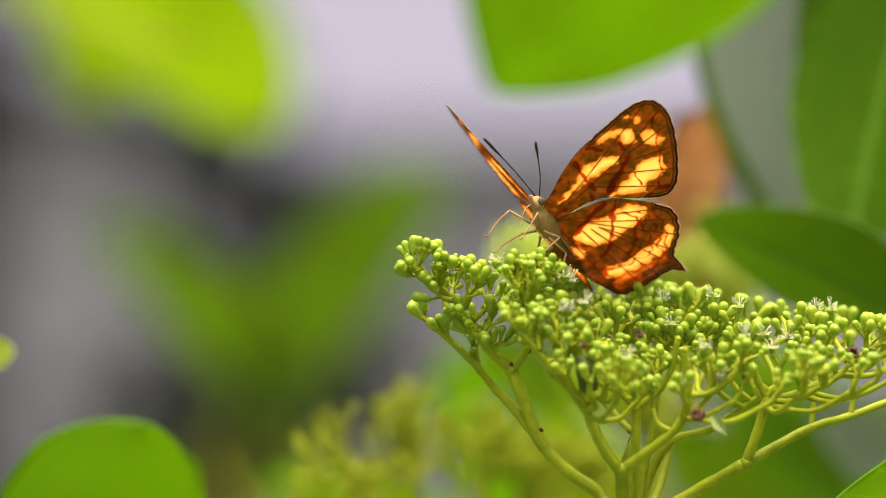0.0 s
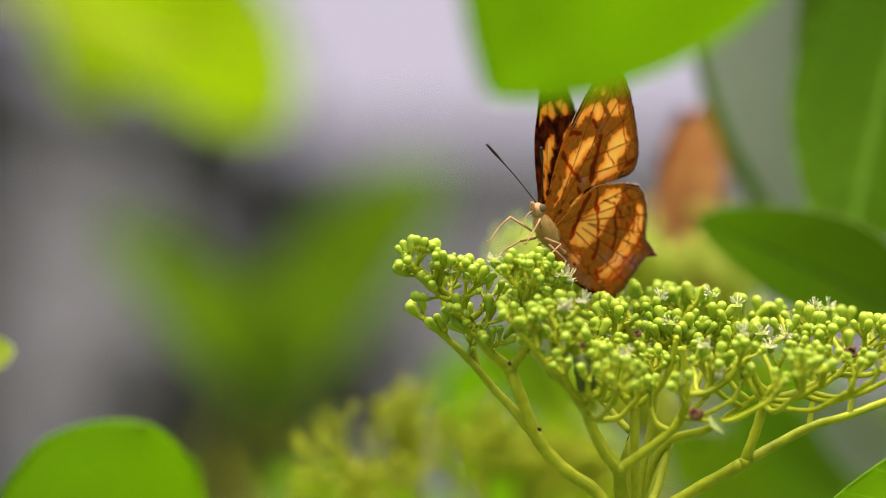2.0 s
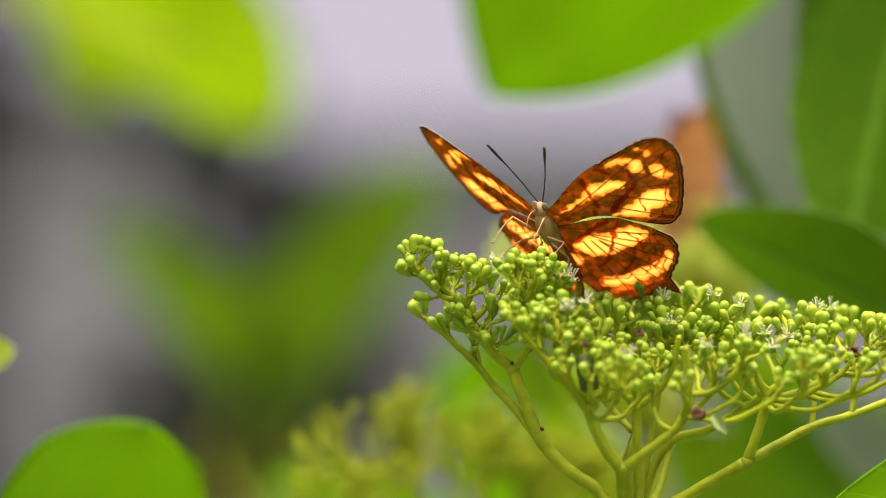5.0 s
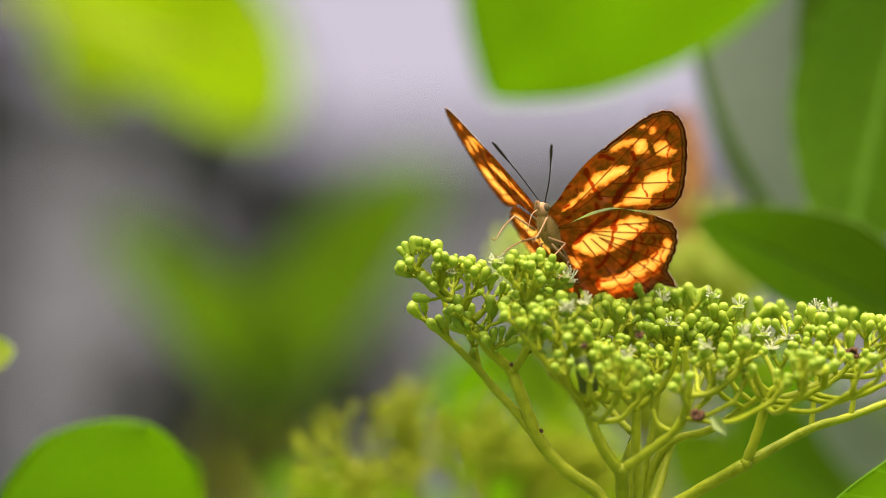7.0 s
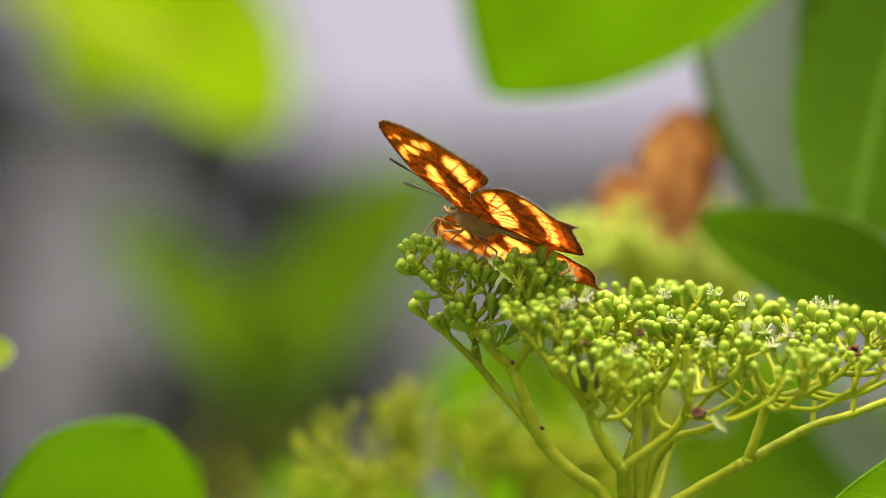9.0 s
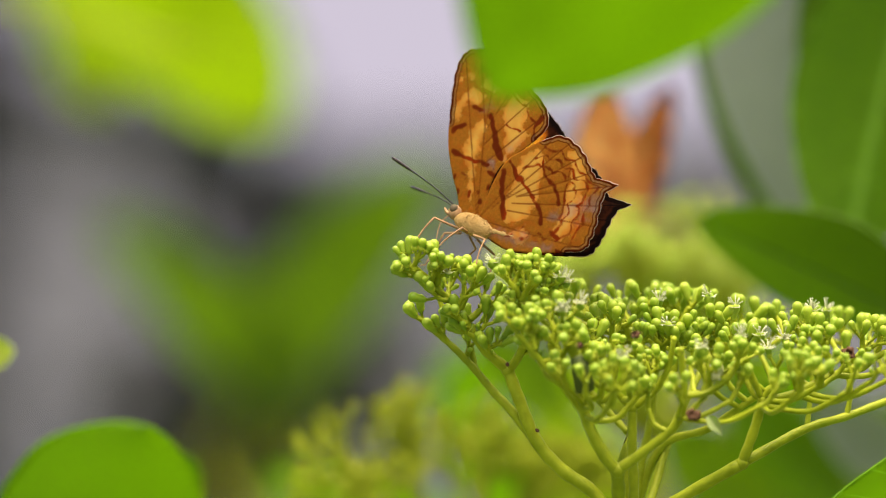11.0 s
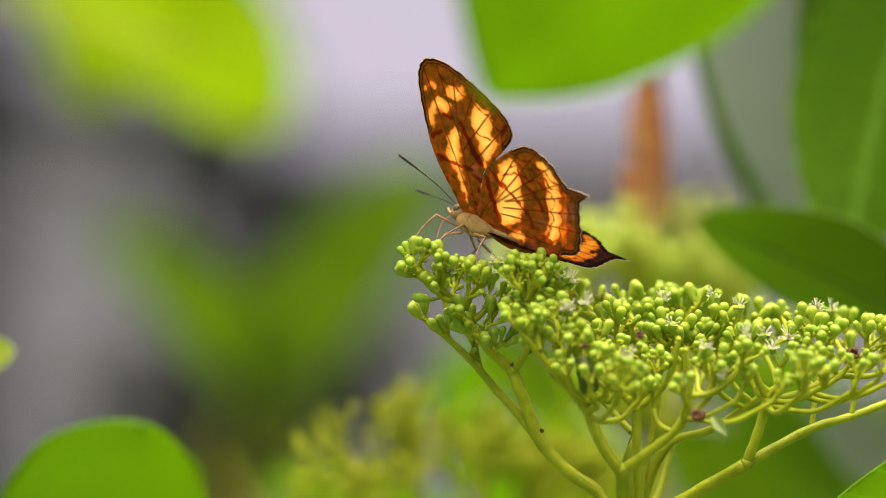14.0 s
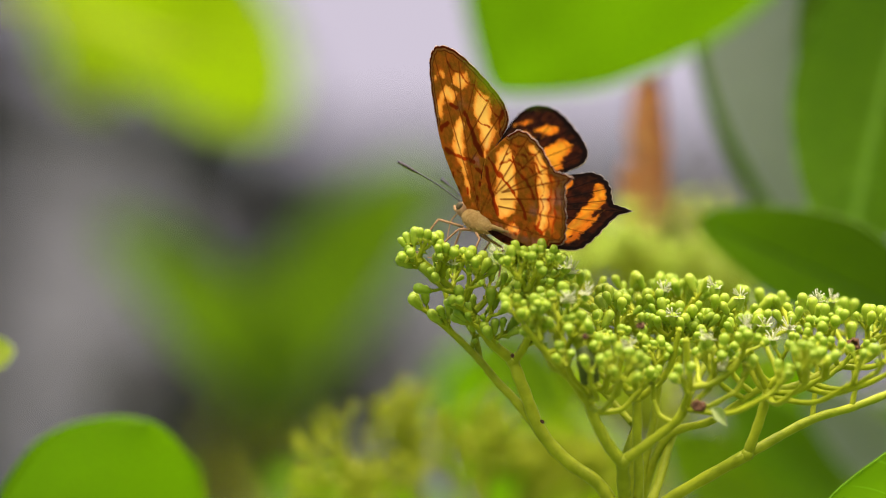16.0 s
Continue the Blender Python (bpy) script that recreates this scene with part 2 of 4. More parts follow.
def haze():
    """The bright hazy sky low over the garden wall, as a plain far backdrop."""
    mat, nt = nodes_of("bright overcast haze")
    tint = ramp(nt, noise_at(nt, 0.08, 2), [(0.3, (0.82, 0.83, 0.98)), (0.7, (0.88, 0.88, 1.0))])
    e = add(nt, "Emission", Strength=0.37)
    link(nt, tint, e.inputs["Color"])
    link(nt, e.outputs[0], nt.nodes.new("ShaderNodeOutputMaterial").inputs[0])
    bm = bmesh.new()
    bmesh.ops.create_grid(bm, x_segments=8, y_segments=4, size=1.0, matrix=Matrix.Translation((0, 60, 9)) @ Matrix.Rotation(radians(90), 4, "X") @ Matrix.Diagonal((40, 9.2, 1, 1)))
    tagged(mesh_object("backdrop", bm, mat), "pale lilac overcast sky far behind", "sky", kind="structure")


ground()
haze()
far_wall(-8.0, spot(470, 0, 7.0).x, spot(0, 190, 7.0).z, 7.0)
far_wall(spot(470, 0, 7.0).x + 0.035, 9.0, spot(0, 305, 7.0).z, 7.02)


# ---- leaves ----
def blade(length, width, blunt=1.0, cup=0.12, droop=0.1, wave=0.02, seed=0, vein_count=8, full=0.62, tip_round=0.03, plain=False):
    """A leaf blade along x with its veins, thick as a leaf; droop bends it down, cup folds it along the midrib."""
    rng = random.Random(seed)
    nl, nw = 40, 20
    bm = bmesh.new()
    vein = bm.verts.layers.float.new("vein")
    sheets = []
    ph = rng.uniform(0, 6)
    for side in (1, -1):
        rows = []
        for i in range(nl + 1):
            s = 1 - (1 - i / nl) ** 1.35
            e = (s * (1 - tip_round)) ** blunt
            w = 0.5 * width * math.sin(math.pi * e) ** full * (1 - 0.12 * s) if s > 0 else 0.0004
            if s > 1 - 2 * tip_round:
                w *= math.sqrt(max(0.0005, 1 - ((s - 1 + 2 * tip_round) / (2 * tip_round)) ** 2))
            row = []
            for j in range(nw + 1):
                c = 2 * j / nw - 1
                y = c * w * (1 + 0.02 * math.sin(9 * s + ph))
                z = cup * abs(c) ** 1.5 * w - droop * length * s * s + wave * width * math.sin(7 * s + ph + 2 * c) * abs(c)
                near = abs(((s - 0.28 * abs(c) * width / length) * vein_count) % 1 - 0.5)
                d = min((0.5 - near) * 2.0 * 2, abs(c) * w / (0.02 * length) * 0.2)
                d = 1.0 if plain else (0.0 if j in (0, nw) else d)
                z += side * 0.00012
                v = bm.verts.new((s * length, y, z))
                v[vein] = d
                row.append(v)
            rows.append(row)
        sheets.append(rows)
        for a, b in zip(rows, rows[1:]):
            for j in range(nw):
                f = (a[j], b[j], b[j + 1], a[j + 1])
                bm.faces.new(f if side < 0 else f[::-1])
    t, u = sheets
    for i in range(nl):
        for j in (0, nw):
            f = (t[i][j], t[i + 1][j], u[i + 1][j], u[i][j])
            bm.faces.new(f if j else f[::-1])
    return bm


def leaf(parent, base, tip, width, material, facing=(0, -1, 0.5), label="", **shape):
    """A leaf part from base to tip, its upper side towards facing, with a midrib and a stalk."""
    base, tip = Vector(base), Vector(tip)
    x = (tip - base)
    length = x.length
    x.normalize()
    z = Vector(facing)
    z = (z - x * z.dot(x)).normalized()
    y = z.cross(x)
    m = Matrix((x, y, z)).transposed().to_4x4()
    m.translation = base
    droop = shape.get("droop", 0.1)
    # tilt back so that the drooping tip still reaches its place
    m = m @ Matrix.Rotation(-math.atan(droop), 4, "Y")
    ob = part("leaf", blade(length, width, **shape), material, parent, label)
    ob.matrix_local = m
    if shape.get("plain"):
        return ob
    bm = bmesh.new()
    run = [Vector((s * length, 0, -droop * length * s * s - 0.0003)) for s in [k / 12 for k in range(-2, 13)]]
    tube(bm, run, (0.0006, 0.0002), 6)
    part("midrib", bm, material, ob)
    return ob


def shrub(name, label, root, joints, leaves):
    """A leafy shrub: a stem from the ground through joints, twigs to each leaf's base."""
    top = new(name)
    top.location = root
    root = Vector(root)
    path = spline([Vector((0, 0, -0.02))] + [Vector(j) - root for j in joints], 8)
    bm = bmesh.new()
    tube(bm, path, (0.008, 0.002), 8)
    part("stem", bm, M_BARK, top)
    made = []
    for base, tip, width, mat, facing, text, shape in leaves:
        b, t = Vector(base) - root, Vector(tip) - root
        start = min(path, key=lambda p: (p - b).length)
        back = b - (t - b).normalized() * min(0.02, 0.3 * (t - b).length)
        bm = bmesh.new()
        tube(bm, spline([start, start.lerp(back, 0.6) + Vector((0, 0, 0.01)), back, b]), (0.0016, 0.0009), 7)
        part("twig", bm, M_STEM, top)
        made.append(leaf(top, b, t, width, mat, facing, text, **shape))
    tagged(top, label, "shrub")
    return top, made


U = UNIT


def wide(units, y):
    return units * U * (REACH + y) / REACH


BACKLIT = (0.05, 0.55, 0.8)      # upper side turned up and away, the light shines through


def lf(b, t, w, y, mat, facing=(0, -1, 0.5), y2=None, text="", **shape):
    y2 = y if y2 is None else y2
    if facing == BACKLIT:
        w *= 1.25
    return (spot(*b, y), spot(*t, y2), wide(w, (y + y2) / 2), mat, facing, text, shape)


near_shrub, near_leaves = shrub("shrub", "green leafy shrub with broad rounded leaves", (0.16, -0.05, 0), [(0.15, -0.05, 0.5), (0.14, -0.06, 1.0), (0.125, -0.07, 1.33), (0.085, -0.085, 1.42)], [
    lf((1632, -712), (872, 164), 650, -0.14, M_LEAF, BACKLIT, y2=-0.13, cup=0.1, droop=0.06, seed=3, full=0.85, tip_round=0.06, plain=True),
    lf((1850, 832), (1455, 938), 270, -0.002, M_LEAF_BRIGHT_VEIN, BACKLIT, seed=5, droop=0.05, vein_count=6),
    ])
back_shrub, back_leaves = shrub("shrub", "green shrub with broad leaves in soft focus", (0.14, 0.1, 0), [(0.13, 0.1, 0.6), (0.12, 0.1, 1.1), (0.095, 0.1, 1.30), (0.08, 0.1, 1.38)], [
    lf((1640, -160), (1500, 450), 270, 0.11, M_LEAF_VEINED, BACKLIT, seed=7),
    lf((1262, -230), (1500, 470), 250, 0.145, M_LEAF_GREY, (-0.5, -1, 0.6), seed=8, plain=True),
    # added dark leaf, peeks out as the shaded rim of the grey one
    lf((1252, -230), (1470, 490), 255, 0.165, M_LEAF_DARK, (-0.5, -1, 0.6), seed=45, plain=True),
    lf((1680, 600), (1235, 390), 240, 0.10, M_LEAF_DARK, BACKLIT, seed=9),
    lf((1650, 870), (1430, 690), 130, 0.2, M_LEAF_GREY, (-0.3, -1, -0.3), seed=48, plain=True),
    lf((1640, 740), (1400, 830), 170, 0.25, M_LEAF_DARK, (0, -1, 0.6), seed=10),
    lf((1530, -180), (1425, 150), 90, 0.13, M_LEAF_DARK, BACKLIT, seed=44),
    lf((1640, 520), (1530, 560), 130, 0.2, M_LEAF_GREY, (0, -1, 0.6), seed=11),
    ])
low_shrub, low_leaves = shrub("shrub", "low green shrub with a broad leaf", (-0.06, 0.03, 0), [(-0.055, 0.03, 0.6), (-0.05, 0.03, 1.1), (-0.055, 0.03, 1.235)], [
    lf((58, 1270), (262, 752), 340, 0.075, M_LEAF, BACKLIT, seed=12, blunt=1.2, cup=0.15, full=0.5, tip_round=0.1, plain=True),
    lf((215, 1010), (342, 812), 130, 0.10, M_LEAF_VEINED, BACKLIT, seed=46, full=0.5, tip_round=0.1, plain=True),
    lf((-180, 660), (24, 620), 110, 0.07, M_LEAF_LIME, (0, -1, 0.5), seed=13),
    ])
shrub("shrub", "sunlit lime green shrub far out of focus", (-0.2, 0.75, 0), [(-0.2, 0.75, 0.6), (-0.2, 0.75, 1.1), (-0.19, 0.75, 1.4)], [
    lf((0, -165), (510, 210), 400, 0.7, M_LEAF_LIME, BACKLIT, seed=14, full=0.5, tip_round=0.1),
    lf((70, -130), (185, 190), 150, 0.75, M_LEAF_LIME, BACKLIT, seed=47, full=0.5, tip_round=0.1),
    lf((330, 90), (515, 140), 80, 0.45, M_LEAF_LIME, BACKLIT, seed=41, full=0.5, tip_round=0.1),
    ])
far_shrub, far_leaves = shrub("shrub", "green shrub with upright leaves out of focus", (-0.02, 0.6, 0), [(-0.02, 0.6, 0.6), (-0.015, 0.6, 0.9), (-0.012, 0.6, 1.14)], [
    lf((530, 740), (190, 400), 190, 0.9, M_LEAF_MID, BACKLIT, seed=15),
    lf((430, 730), (775, 285), 220, 0.9, M_LEAF_MID, BACKLIT, seed=16),
    lf((480, 740), (450, 480), 130, 1.0, M_LEAF_MID, BACKLIT, seed=43),
    lf((1340, 580), (1085, 445), 190, 0.30, M_LEAF_LIME, BACKLIT, seed=36),
    lf((1020, 780), (850, 590), 170, 0.36, M_LEAF_MID, BACKLIT, seed=49),
    lf((880, 985), (470, 850), 150, 0.40, M_LEAF, BACKLIT, seed=17),
    lf((1000, 1000), (800, 740), 200, 0.30, M_LEAF, BACKLIT, seed=18),
    lf((1150, 1000), (960, 740), 200, 0.28, M_LEAF_LIME, BACKLIT, seed=19),
    lf((1350, 950), (1180, 760), 200, 0.28, M_LEAF_MID, BACKLIT, seed=20),
    lf((770, 750), (940, 600), 150, 0.5, M_LEAF, BACKLIT, seed=21),
    lf((1300, 640), (1130, 500), 200, 0.30, M_LEAF, BACKLIT, seed=22),
    lf((1500, 760), (1250, 640), 200, 0.30, M_LEAF, BACKLIT, seed=24),
    lf((1200, 760), (1000, 640), 180, 0.32, M_LEAF_LIME, BACKLIT, seed=25),
    lf((1560, 960), (1330, 830), 200, 0.34, M_LEAF_DARK, BACKLIT, seed=26),
    lf((1500, 900), (1280, 700), 180, 0.22, M_LEAF_DARK, BACKLIT, seed=27),
    ])


def dark_tree():
    """A dark trunk with sparse shaded foliage, far behind."""
    top = new("tree")
    y = 2.6
    x = spot(-105, 441, y).x
    top.location = (x, y, 0)
    bm = bmesh.new()
    tube(bm, spline([Vector((0.02, 0, -0.05)), Vector((0, 0, 0.8)), Vector((0.01, 0, 1.6)), Vector((-0.02, 0, 3.0))], 10), (0.042, 0.030), 14)
    part("trunk", bm, M_BARK, top)
    rng = random.Random(31)
    for a, m1, e in ((0.6, (0.14, 0, 0.95), (0.20, 0, 1.2)), (0.9, (0.12, 0.02, 1.2), (0.24, 0, 1.33)), (2.4, (0.2, 0.02, 2.8), (0.3, 0, 3.2))):
        bm = bmesh.new()
        tube(bm, spline([Vector((0, 0, a)), Vector(m1), Vector(e)], 6), (0.012, 0.004), 8)
        part("limb", bm, M_BARK, top)
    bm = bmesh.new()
    # loose clumps whose near-black colour stands for shaded background
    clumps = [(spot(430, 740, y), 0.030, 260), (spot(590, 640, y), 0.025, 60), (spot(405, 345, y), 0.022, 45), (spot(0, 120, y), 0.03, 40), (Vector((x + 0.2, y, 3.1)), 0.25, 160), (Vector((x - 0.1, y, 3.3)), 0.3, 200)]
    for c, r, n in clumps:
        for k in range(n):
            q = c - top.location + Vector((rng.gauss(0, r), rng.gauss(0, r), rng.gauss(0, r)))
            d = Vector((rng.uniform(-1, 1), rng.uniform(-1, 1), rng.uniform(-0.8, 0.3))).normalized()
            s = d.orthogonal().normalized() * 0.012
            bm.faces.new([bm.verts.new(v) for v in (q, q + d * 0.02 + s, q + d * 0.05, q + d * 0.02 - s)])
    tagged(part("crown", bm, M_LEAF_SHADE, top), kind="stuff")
    tagged(top, "dark slender tree in shade far out of focus", "tree")


dark_tree()


# ---- flower heads ----
def bud_mesh(variant, rng):
    """A closed bud in its cup, base at the origin, opening upwards; about 2 mm."""
    bm = bmesh.new()
    k = rng.uniform(0.9, 1.12)
    n = 7
    prof = [(0.00024, -0.0004), (0.00027, 0.0001), (0.00058 * k, 0.00035), (0.00068 * k, 0.00072), (0.00050 * k, 0.00078), (0.00070 * k, 0.0011),
            (0.00077 * k, 0.00145), (0.00072 * k, 0.0018), (0.00052 * k, 0.0021), (0.00024, 0.0022), (0, 0.0021)]
    wide_by, tall_by = ((1.0, 1.0), (1.08, 0.82), (0.92, 1.25), (0.85, 1.05), (1.0, 1.15))[variant]
    lathe(bm, [(r * wide_by, h * tall_by) for r, h in prof], Matrix(), 10)
    lean = rng.uniform(-0.12, 0.12)
    for v in bm.verts:
        a = math.atan2(v.co.y, v.co.x)
        v.co.xy *= 1 + (0.07 * math.cos(4 * a) if v.co.z > 0.0015 * tall_by else 0.04 * math.cos(3 * a + variant))
        v.co.x += lean * v.co.z
    me = bpy.data.meshes.new("bud")
    bm.to_mesh(me)
    bm.free()
    for p in me.polygons:
        p.use_smooth = True
        p.material_index = 0 if p.index < 40 else 1
    me.materials.append(M_CALYX)
    me.materials.append(M_BUD)
    return me


def cyme(rng, p, d, length, depth, stems, buds, spread=0.7):
    """Repeated forking: stems gets (path, radii), buds gets (place, direction, size)."""
    d = Vector(d).normalized()
    tip = p + d * length
    bend = p.lerp(tip, 0.5) + Vector((rng.uniform(-1, 1), rng.uniform(-1, 1), -0.6)) * length * 0.07
    r = (0.00027 + 0.00017 * depth)
    stems.append((spline([p, bend, tip], 3), (r, r * 0.8)))
    if depth == 0:
        buds.append((tip, (d + Vector((0, -0.15, 0.45))).normalized(), rng.uniform(0.6, 1.05)))
        return
    if rng.random() < 0.5:
        out = Vector((rng.uniform(-1, 1), rng.uniform(-1, 0.3), rng.uniform(-0.2, 0.8))).normalized()
        buds.append((p.lerp(tip, rng.uniform(0.3, 1.0)) + out * r, out, rng.uniform(0.28, 0.5)))
    n = 3 if rng.random() < 0.75 else 2
    turn = rng.uniform(0, 6.28)
    side = d.orthogonal().normalized()
    for k in range(n):
        a = turn + 2 * math.pi * k / n + rng.uniform(-0.4, 0.4)
        out = Matrix.Rotation(a, 3, d) @ side
        nd = (d + out * (spread + 0.15) * rng.uniform(0.7, 1.15) + Vector((0, 0, 0.25))).normalized()
        cyme(rng, tip, nd, length * rng.uniform(0.72, 1.0), depth - 1, stems, buds, spread)
    if depth == 1 and rng.random() < 0.5:
        buds.append((tip + d * 0.0012, (d + Vector((0, 0, 0.4))).normalized(), rng.uniform(0.8, 1.05)))
        stems.append(([tip, tip + d * 0.0014], (0.0004, 0.0003)))


def flower_head(name, label, root, boughs, sprays, mats, seed, single_buds=True, crown=None):
    """An umbel-like head: main boughs, sprays of forking twigs, buds."""
    rng = random.Random(seed)
    top = new(name)
    top.location = root
    root = Vector(root)
    for points, r0, r1 in boughs:
        bm = bmesh.new()
        path = spline([Vector(p) - root for p in points], 7)
        n = len(path)
        rad = [0.86 * (r0 + (r1 - r0) * i / (n - 1)) * (1 + 0.06 * math.sin(i * 1.7 + seed)) for i in range(n)]
        tube(bm, path, rad, 10)
        # swollen nodes where boughs meet
        if r0 > 0.0005:
            for q, r in ((path[0], rad[0]), (path[-1], rad[-1])):
                for v in bmesh.ops.create_icosphere(bm, subdivisions=2, radius=1.12 * r)["verts"]:
                    v.co = v.co * (1 + 0.1 * noise.noise(v.co * 2500)) + q
        part("stem", bm, mats[0], top)
    stems, buds = [], []
    for p, d, length, depth, spread in sprays:
        s0, b0 = [], []
        cyme(rng, Vector(p) - root, d, length, depth, s0, b0, spread)
        # keep each spray under the top of the head
        over = max(q.z + 0.0022 - (crown(q + root) - root.z) for q, _, _ in b0) if crown else 0
        drop = Vector((0, 0, -max(0, over)))
        first = s0[0][0][0].copy()
        for path, radii in s0:
            stems.append(([q + drop * min(1, (q - first).length / (0.7 * length)) for q in path], radii))
        buds += [(q + drop, dd, s) for q, dd, s in b0]
    bm = bmesh.new()
    for path, radii in stems:
        tube(bm, path, radii, 6, cap=False)
        for k in range(2):
            out = Vector((rng.uniform(-1, 1), rng.uniform(-1, 1), rng.uniform(-0.1, 1))).normalized()
            reach = rng.uniform(0.0003, 0.0008)
            lathe(bm, [(0.00022, 0), (0.00016, 0.5 * reach), (0, reach)], along(path[-1] + out * 0.7 * radii[1], out), 5)
    tagged(part("stalk", bm, mats[0], top, "thin forking green flower stalks"), kind="stuff")
    if single_buds:
        shapes = [bud_mesh(v, rng) for v in range(5)]
        buds.sort(key=lambda b: b[0].y)
        spare = buds[300:]
        for p, d, s in buds[:300]:
            ob = new("bud", rng.choice(shapes))
            ob.parent = top
            ob.matrix_local = along(p, d, rng.uniform(0, 6)) @ Matrix.Scale(0.92 * s, 4)
    else:
        spare = buds
    if spare:
        bm = bmesh.new()
        for p, d, s in spare:
            lathe(bm, [(0.0003 * s, -0.0002 * s), (0.00062 * s, 0.0006 * s), (0.00060 * s, 0.001 * s), (0.00080 * s, 0.0016 * s), (0.00074 * s, 0.0021 * s), (0.0004 * s, 0.0025 * s), (0, 0.00255 * s)], along(p, d), 7)
        tagged(part("inflorescence", bm, mats[1], top, "small rounded flower buds"), kind="stuff")
    tagged(top, label, "flower head")
    return top, buds


def run(y, *pts):
    """Plan places; y may change along the run."""
    n = len(pts)
    ys = y if isinstance(y, tuple) else (y, y)
    return [spot(h, v, ys[0] + (ys[1] - ys[0]) * i / max(1, n - 1)) for i, (h, v) in enumerate(pts)]


HUB = (1112, 985)
mm = 0.001
BOUGHS = [
    (run((0.0, 0.0), HUB, (1066, 882), (1002, 832), (956, 780), (926, 708), (906, 655)), 1.15 * mm, 1.0 * mm),
    (run((0.0, -0.004), (907, 655), (862, 615), (822, 555), (778, 508), (740, 472)), 0.9 * mm, 0.5 * mm),
    (run((0.0, -0.007), (907, 655), (926, 628), (938, 590), (930, 540), (920, 505)), 0.8 * mm, 0.45 * mm),
    (run((0.001, 0.004), (945, 768), (908, 722), (880, 693), (846, 652), (812, 617), (780, 589), (764, 579)), 0.8 * mm, 0.45 * mm),
    (run((0.003, 0.006), (848, 654), (838, 610), (815, 575), (790, 545)), 0.55 * mm, 0.4 * mm),
    (run((-0.002, -0.010), HUB, (1103, 890), (1100, 832)), 1.2 * mm, 1.1 * mm),
    (run((-0.010, -0.014), (1100, 836), (1072, 800), (1046, 745), (1036, 700), (1034, 655), (1020, 615)), 0.95 * mm, 0.9 * mm),
    (run((-0.012, -0.016), (1038, 730), (1008, 688), (972, 648), (942, 612), (923, 592)), 0.6 * mm, 0.45 * mm),
    (run((-0.010, -0.016), (1100, 832), (1152, 795), (1205, 748), (1218, 690), (1212, 620)), 0.9 * mm, 0.55 * mm),
    (run((-0.004, -0.006), HUB, (1128, 880), (1126, 800), (1126, 722)), 0.85 * mm, 0.8 * mm),
    (run((-0.006, -0.008), (1126, 722), (1095, 690), (1078, 650), (1072, 610)), 0.65 * mm, 0.45 * mm),
    (run((-0.006, -0.010), (1126, 722), (1162, 695), (1188, 655), (1200, 600)), 0.65 * mm, 0.45 * mm),
    (run((0.008, 0.012), HUB, (1140, 830), (1158, 740), (1165, 660), (1160, 590)), 0.8 * mm, 0.5 * mm),
    (run((0.010, 0.004), HUB, (1170, 800), (1260, 758), (1345, 702), (1440, 645)), 0.8 * mm, 0.5 * mm),
    (run((0.000, -0.004), (1125, 935), (1210, 882), (1320, 820)), 1.0 * mm, 1.0 * mm),
    (run((-0.004, -0.006), (1320, 820), (1342, 760), (1357, 708)), 0.9 * mm, 0.8 * mm),
    (run((-0.006, -0.008), (1357, 708), (1340, 670), (1325, 630)), 0.6 * mm, 0.45 * mm),
    (run((-0.006, 0.000), (1357, 708), (1410, 697), (1470, 668), (1530, 645), (1600, 610)), 0.7 * mm, 0.5 * mm),
    (run((-0.004, 0.010), (1320, 820), (1430, 760), (1510, 735), (1600, 700)), 0.85 * mm, 0.6 * mm),
    (run((0.002, 0.004), (1435, 758), (1440, 715), (1446, 650)), 0.5 * mm, 0.4 * mm),
    (run((0.005, 0.006), (1505, 738), (1512, 690), (1500, 640)), 0.5 * mm, 0.4 * mm),
    (run((0.005, 0.002), (1050, 690), (1090, 735), (1118, 765)), 0.5 * mm, 0.6 * mm),
    (run((-0.010, -0.012), (1215, 700), (1270, 690), (1320, 640)), 0.55 * mm, 0.4 * mm),
    (run((0.0, 0.02), (1112, 985), (1160, 880), (1190, 780), (1230, 690), (1270, 620)), 0.9 * mm, 0.5 * mm),
    ([spot(*HUB, 0), spot(1120, 1500, 0.0), Vector((0.03, 0.0, 0.6)), Vector((0.035, 0.01, -0.01))], 1.6 * mm, 3.5 * mm),
]


def spray(h, v, y, dh, dv, dy, size, depth=2, spread=0.75):
    return (spot(h, v, y), Vector((dh, dy, -dv)), size * U, depth, spread)


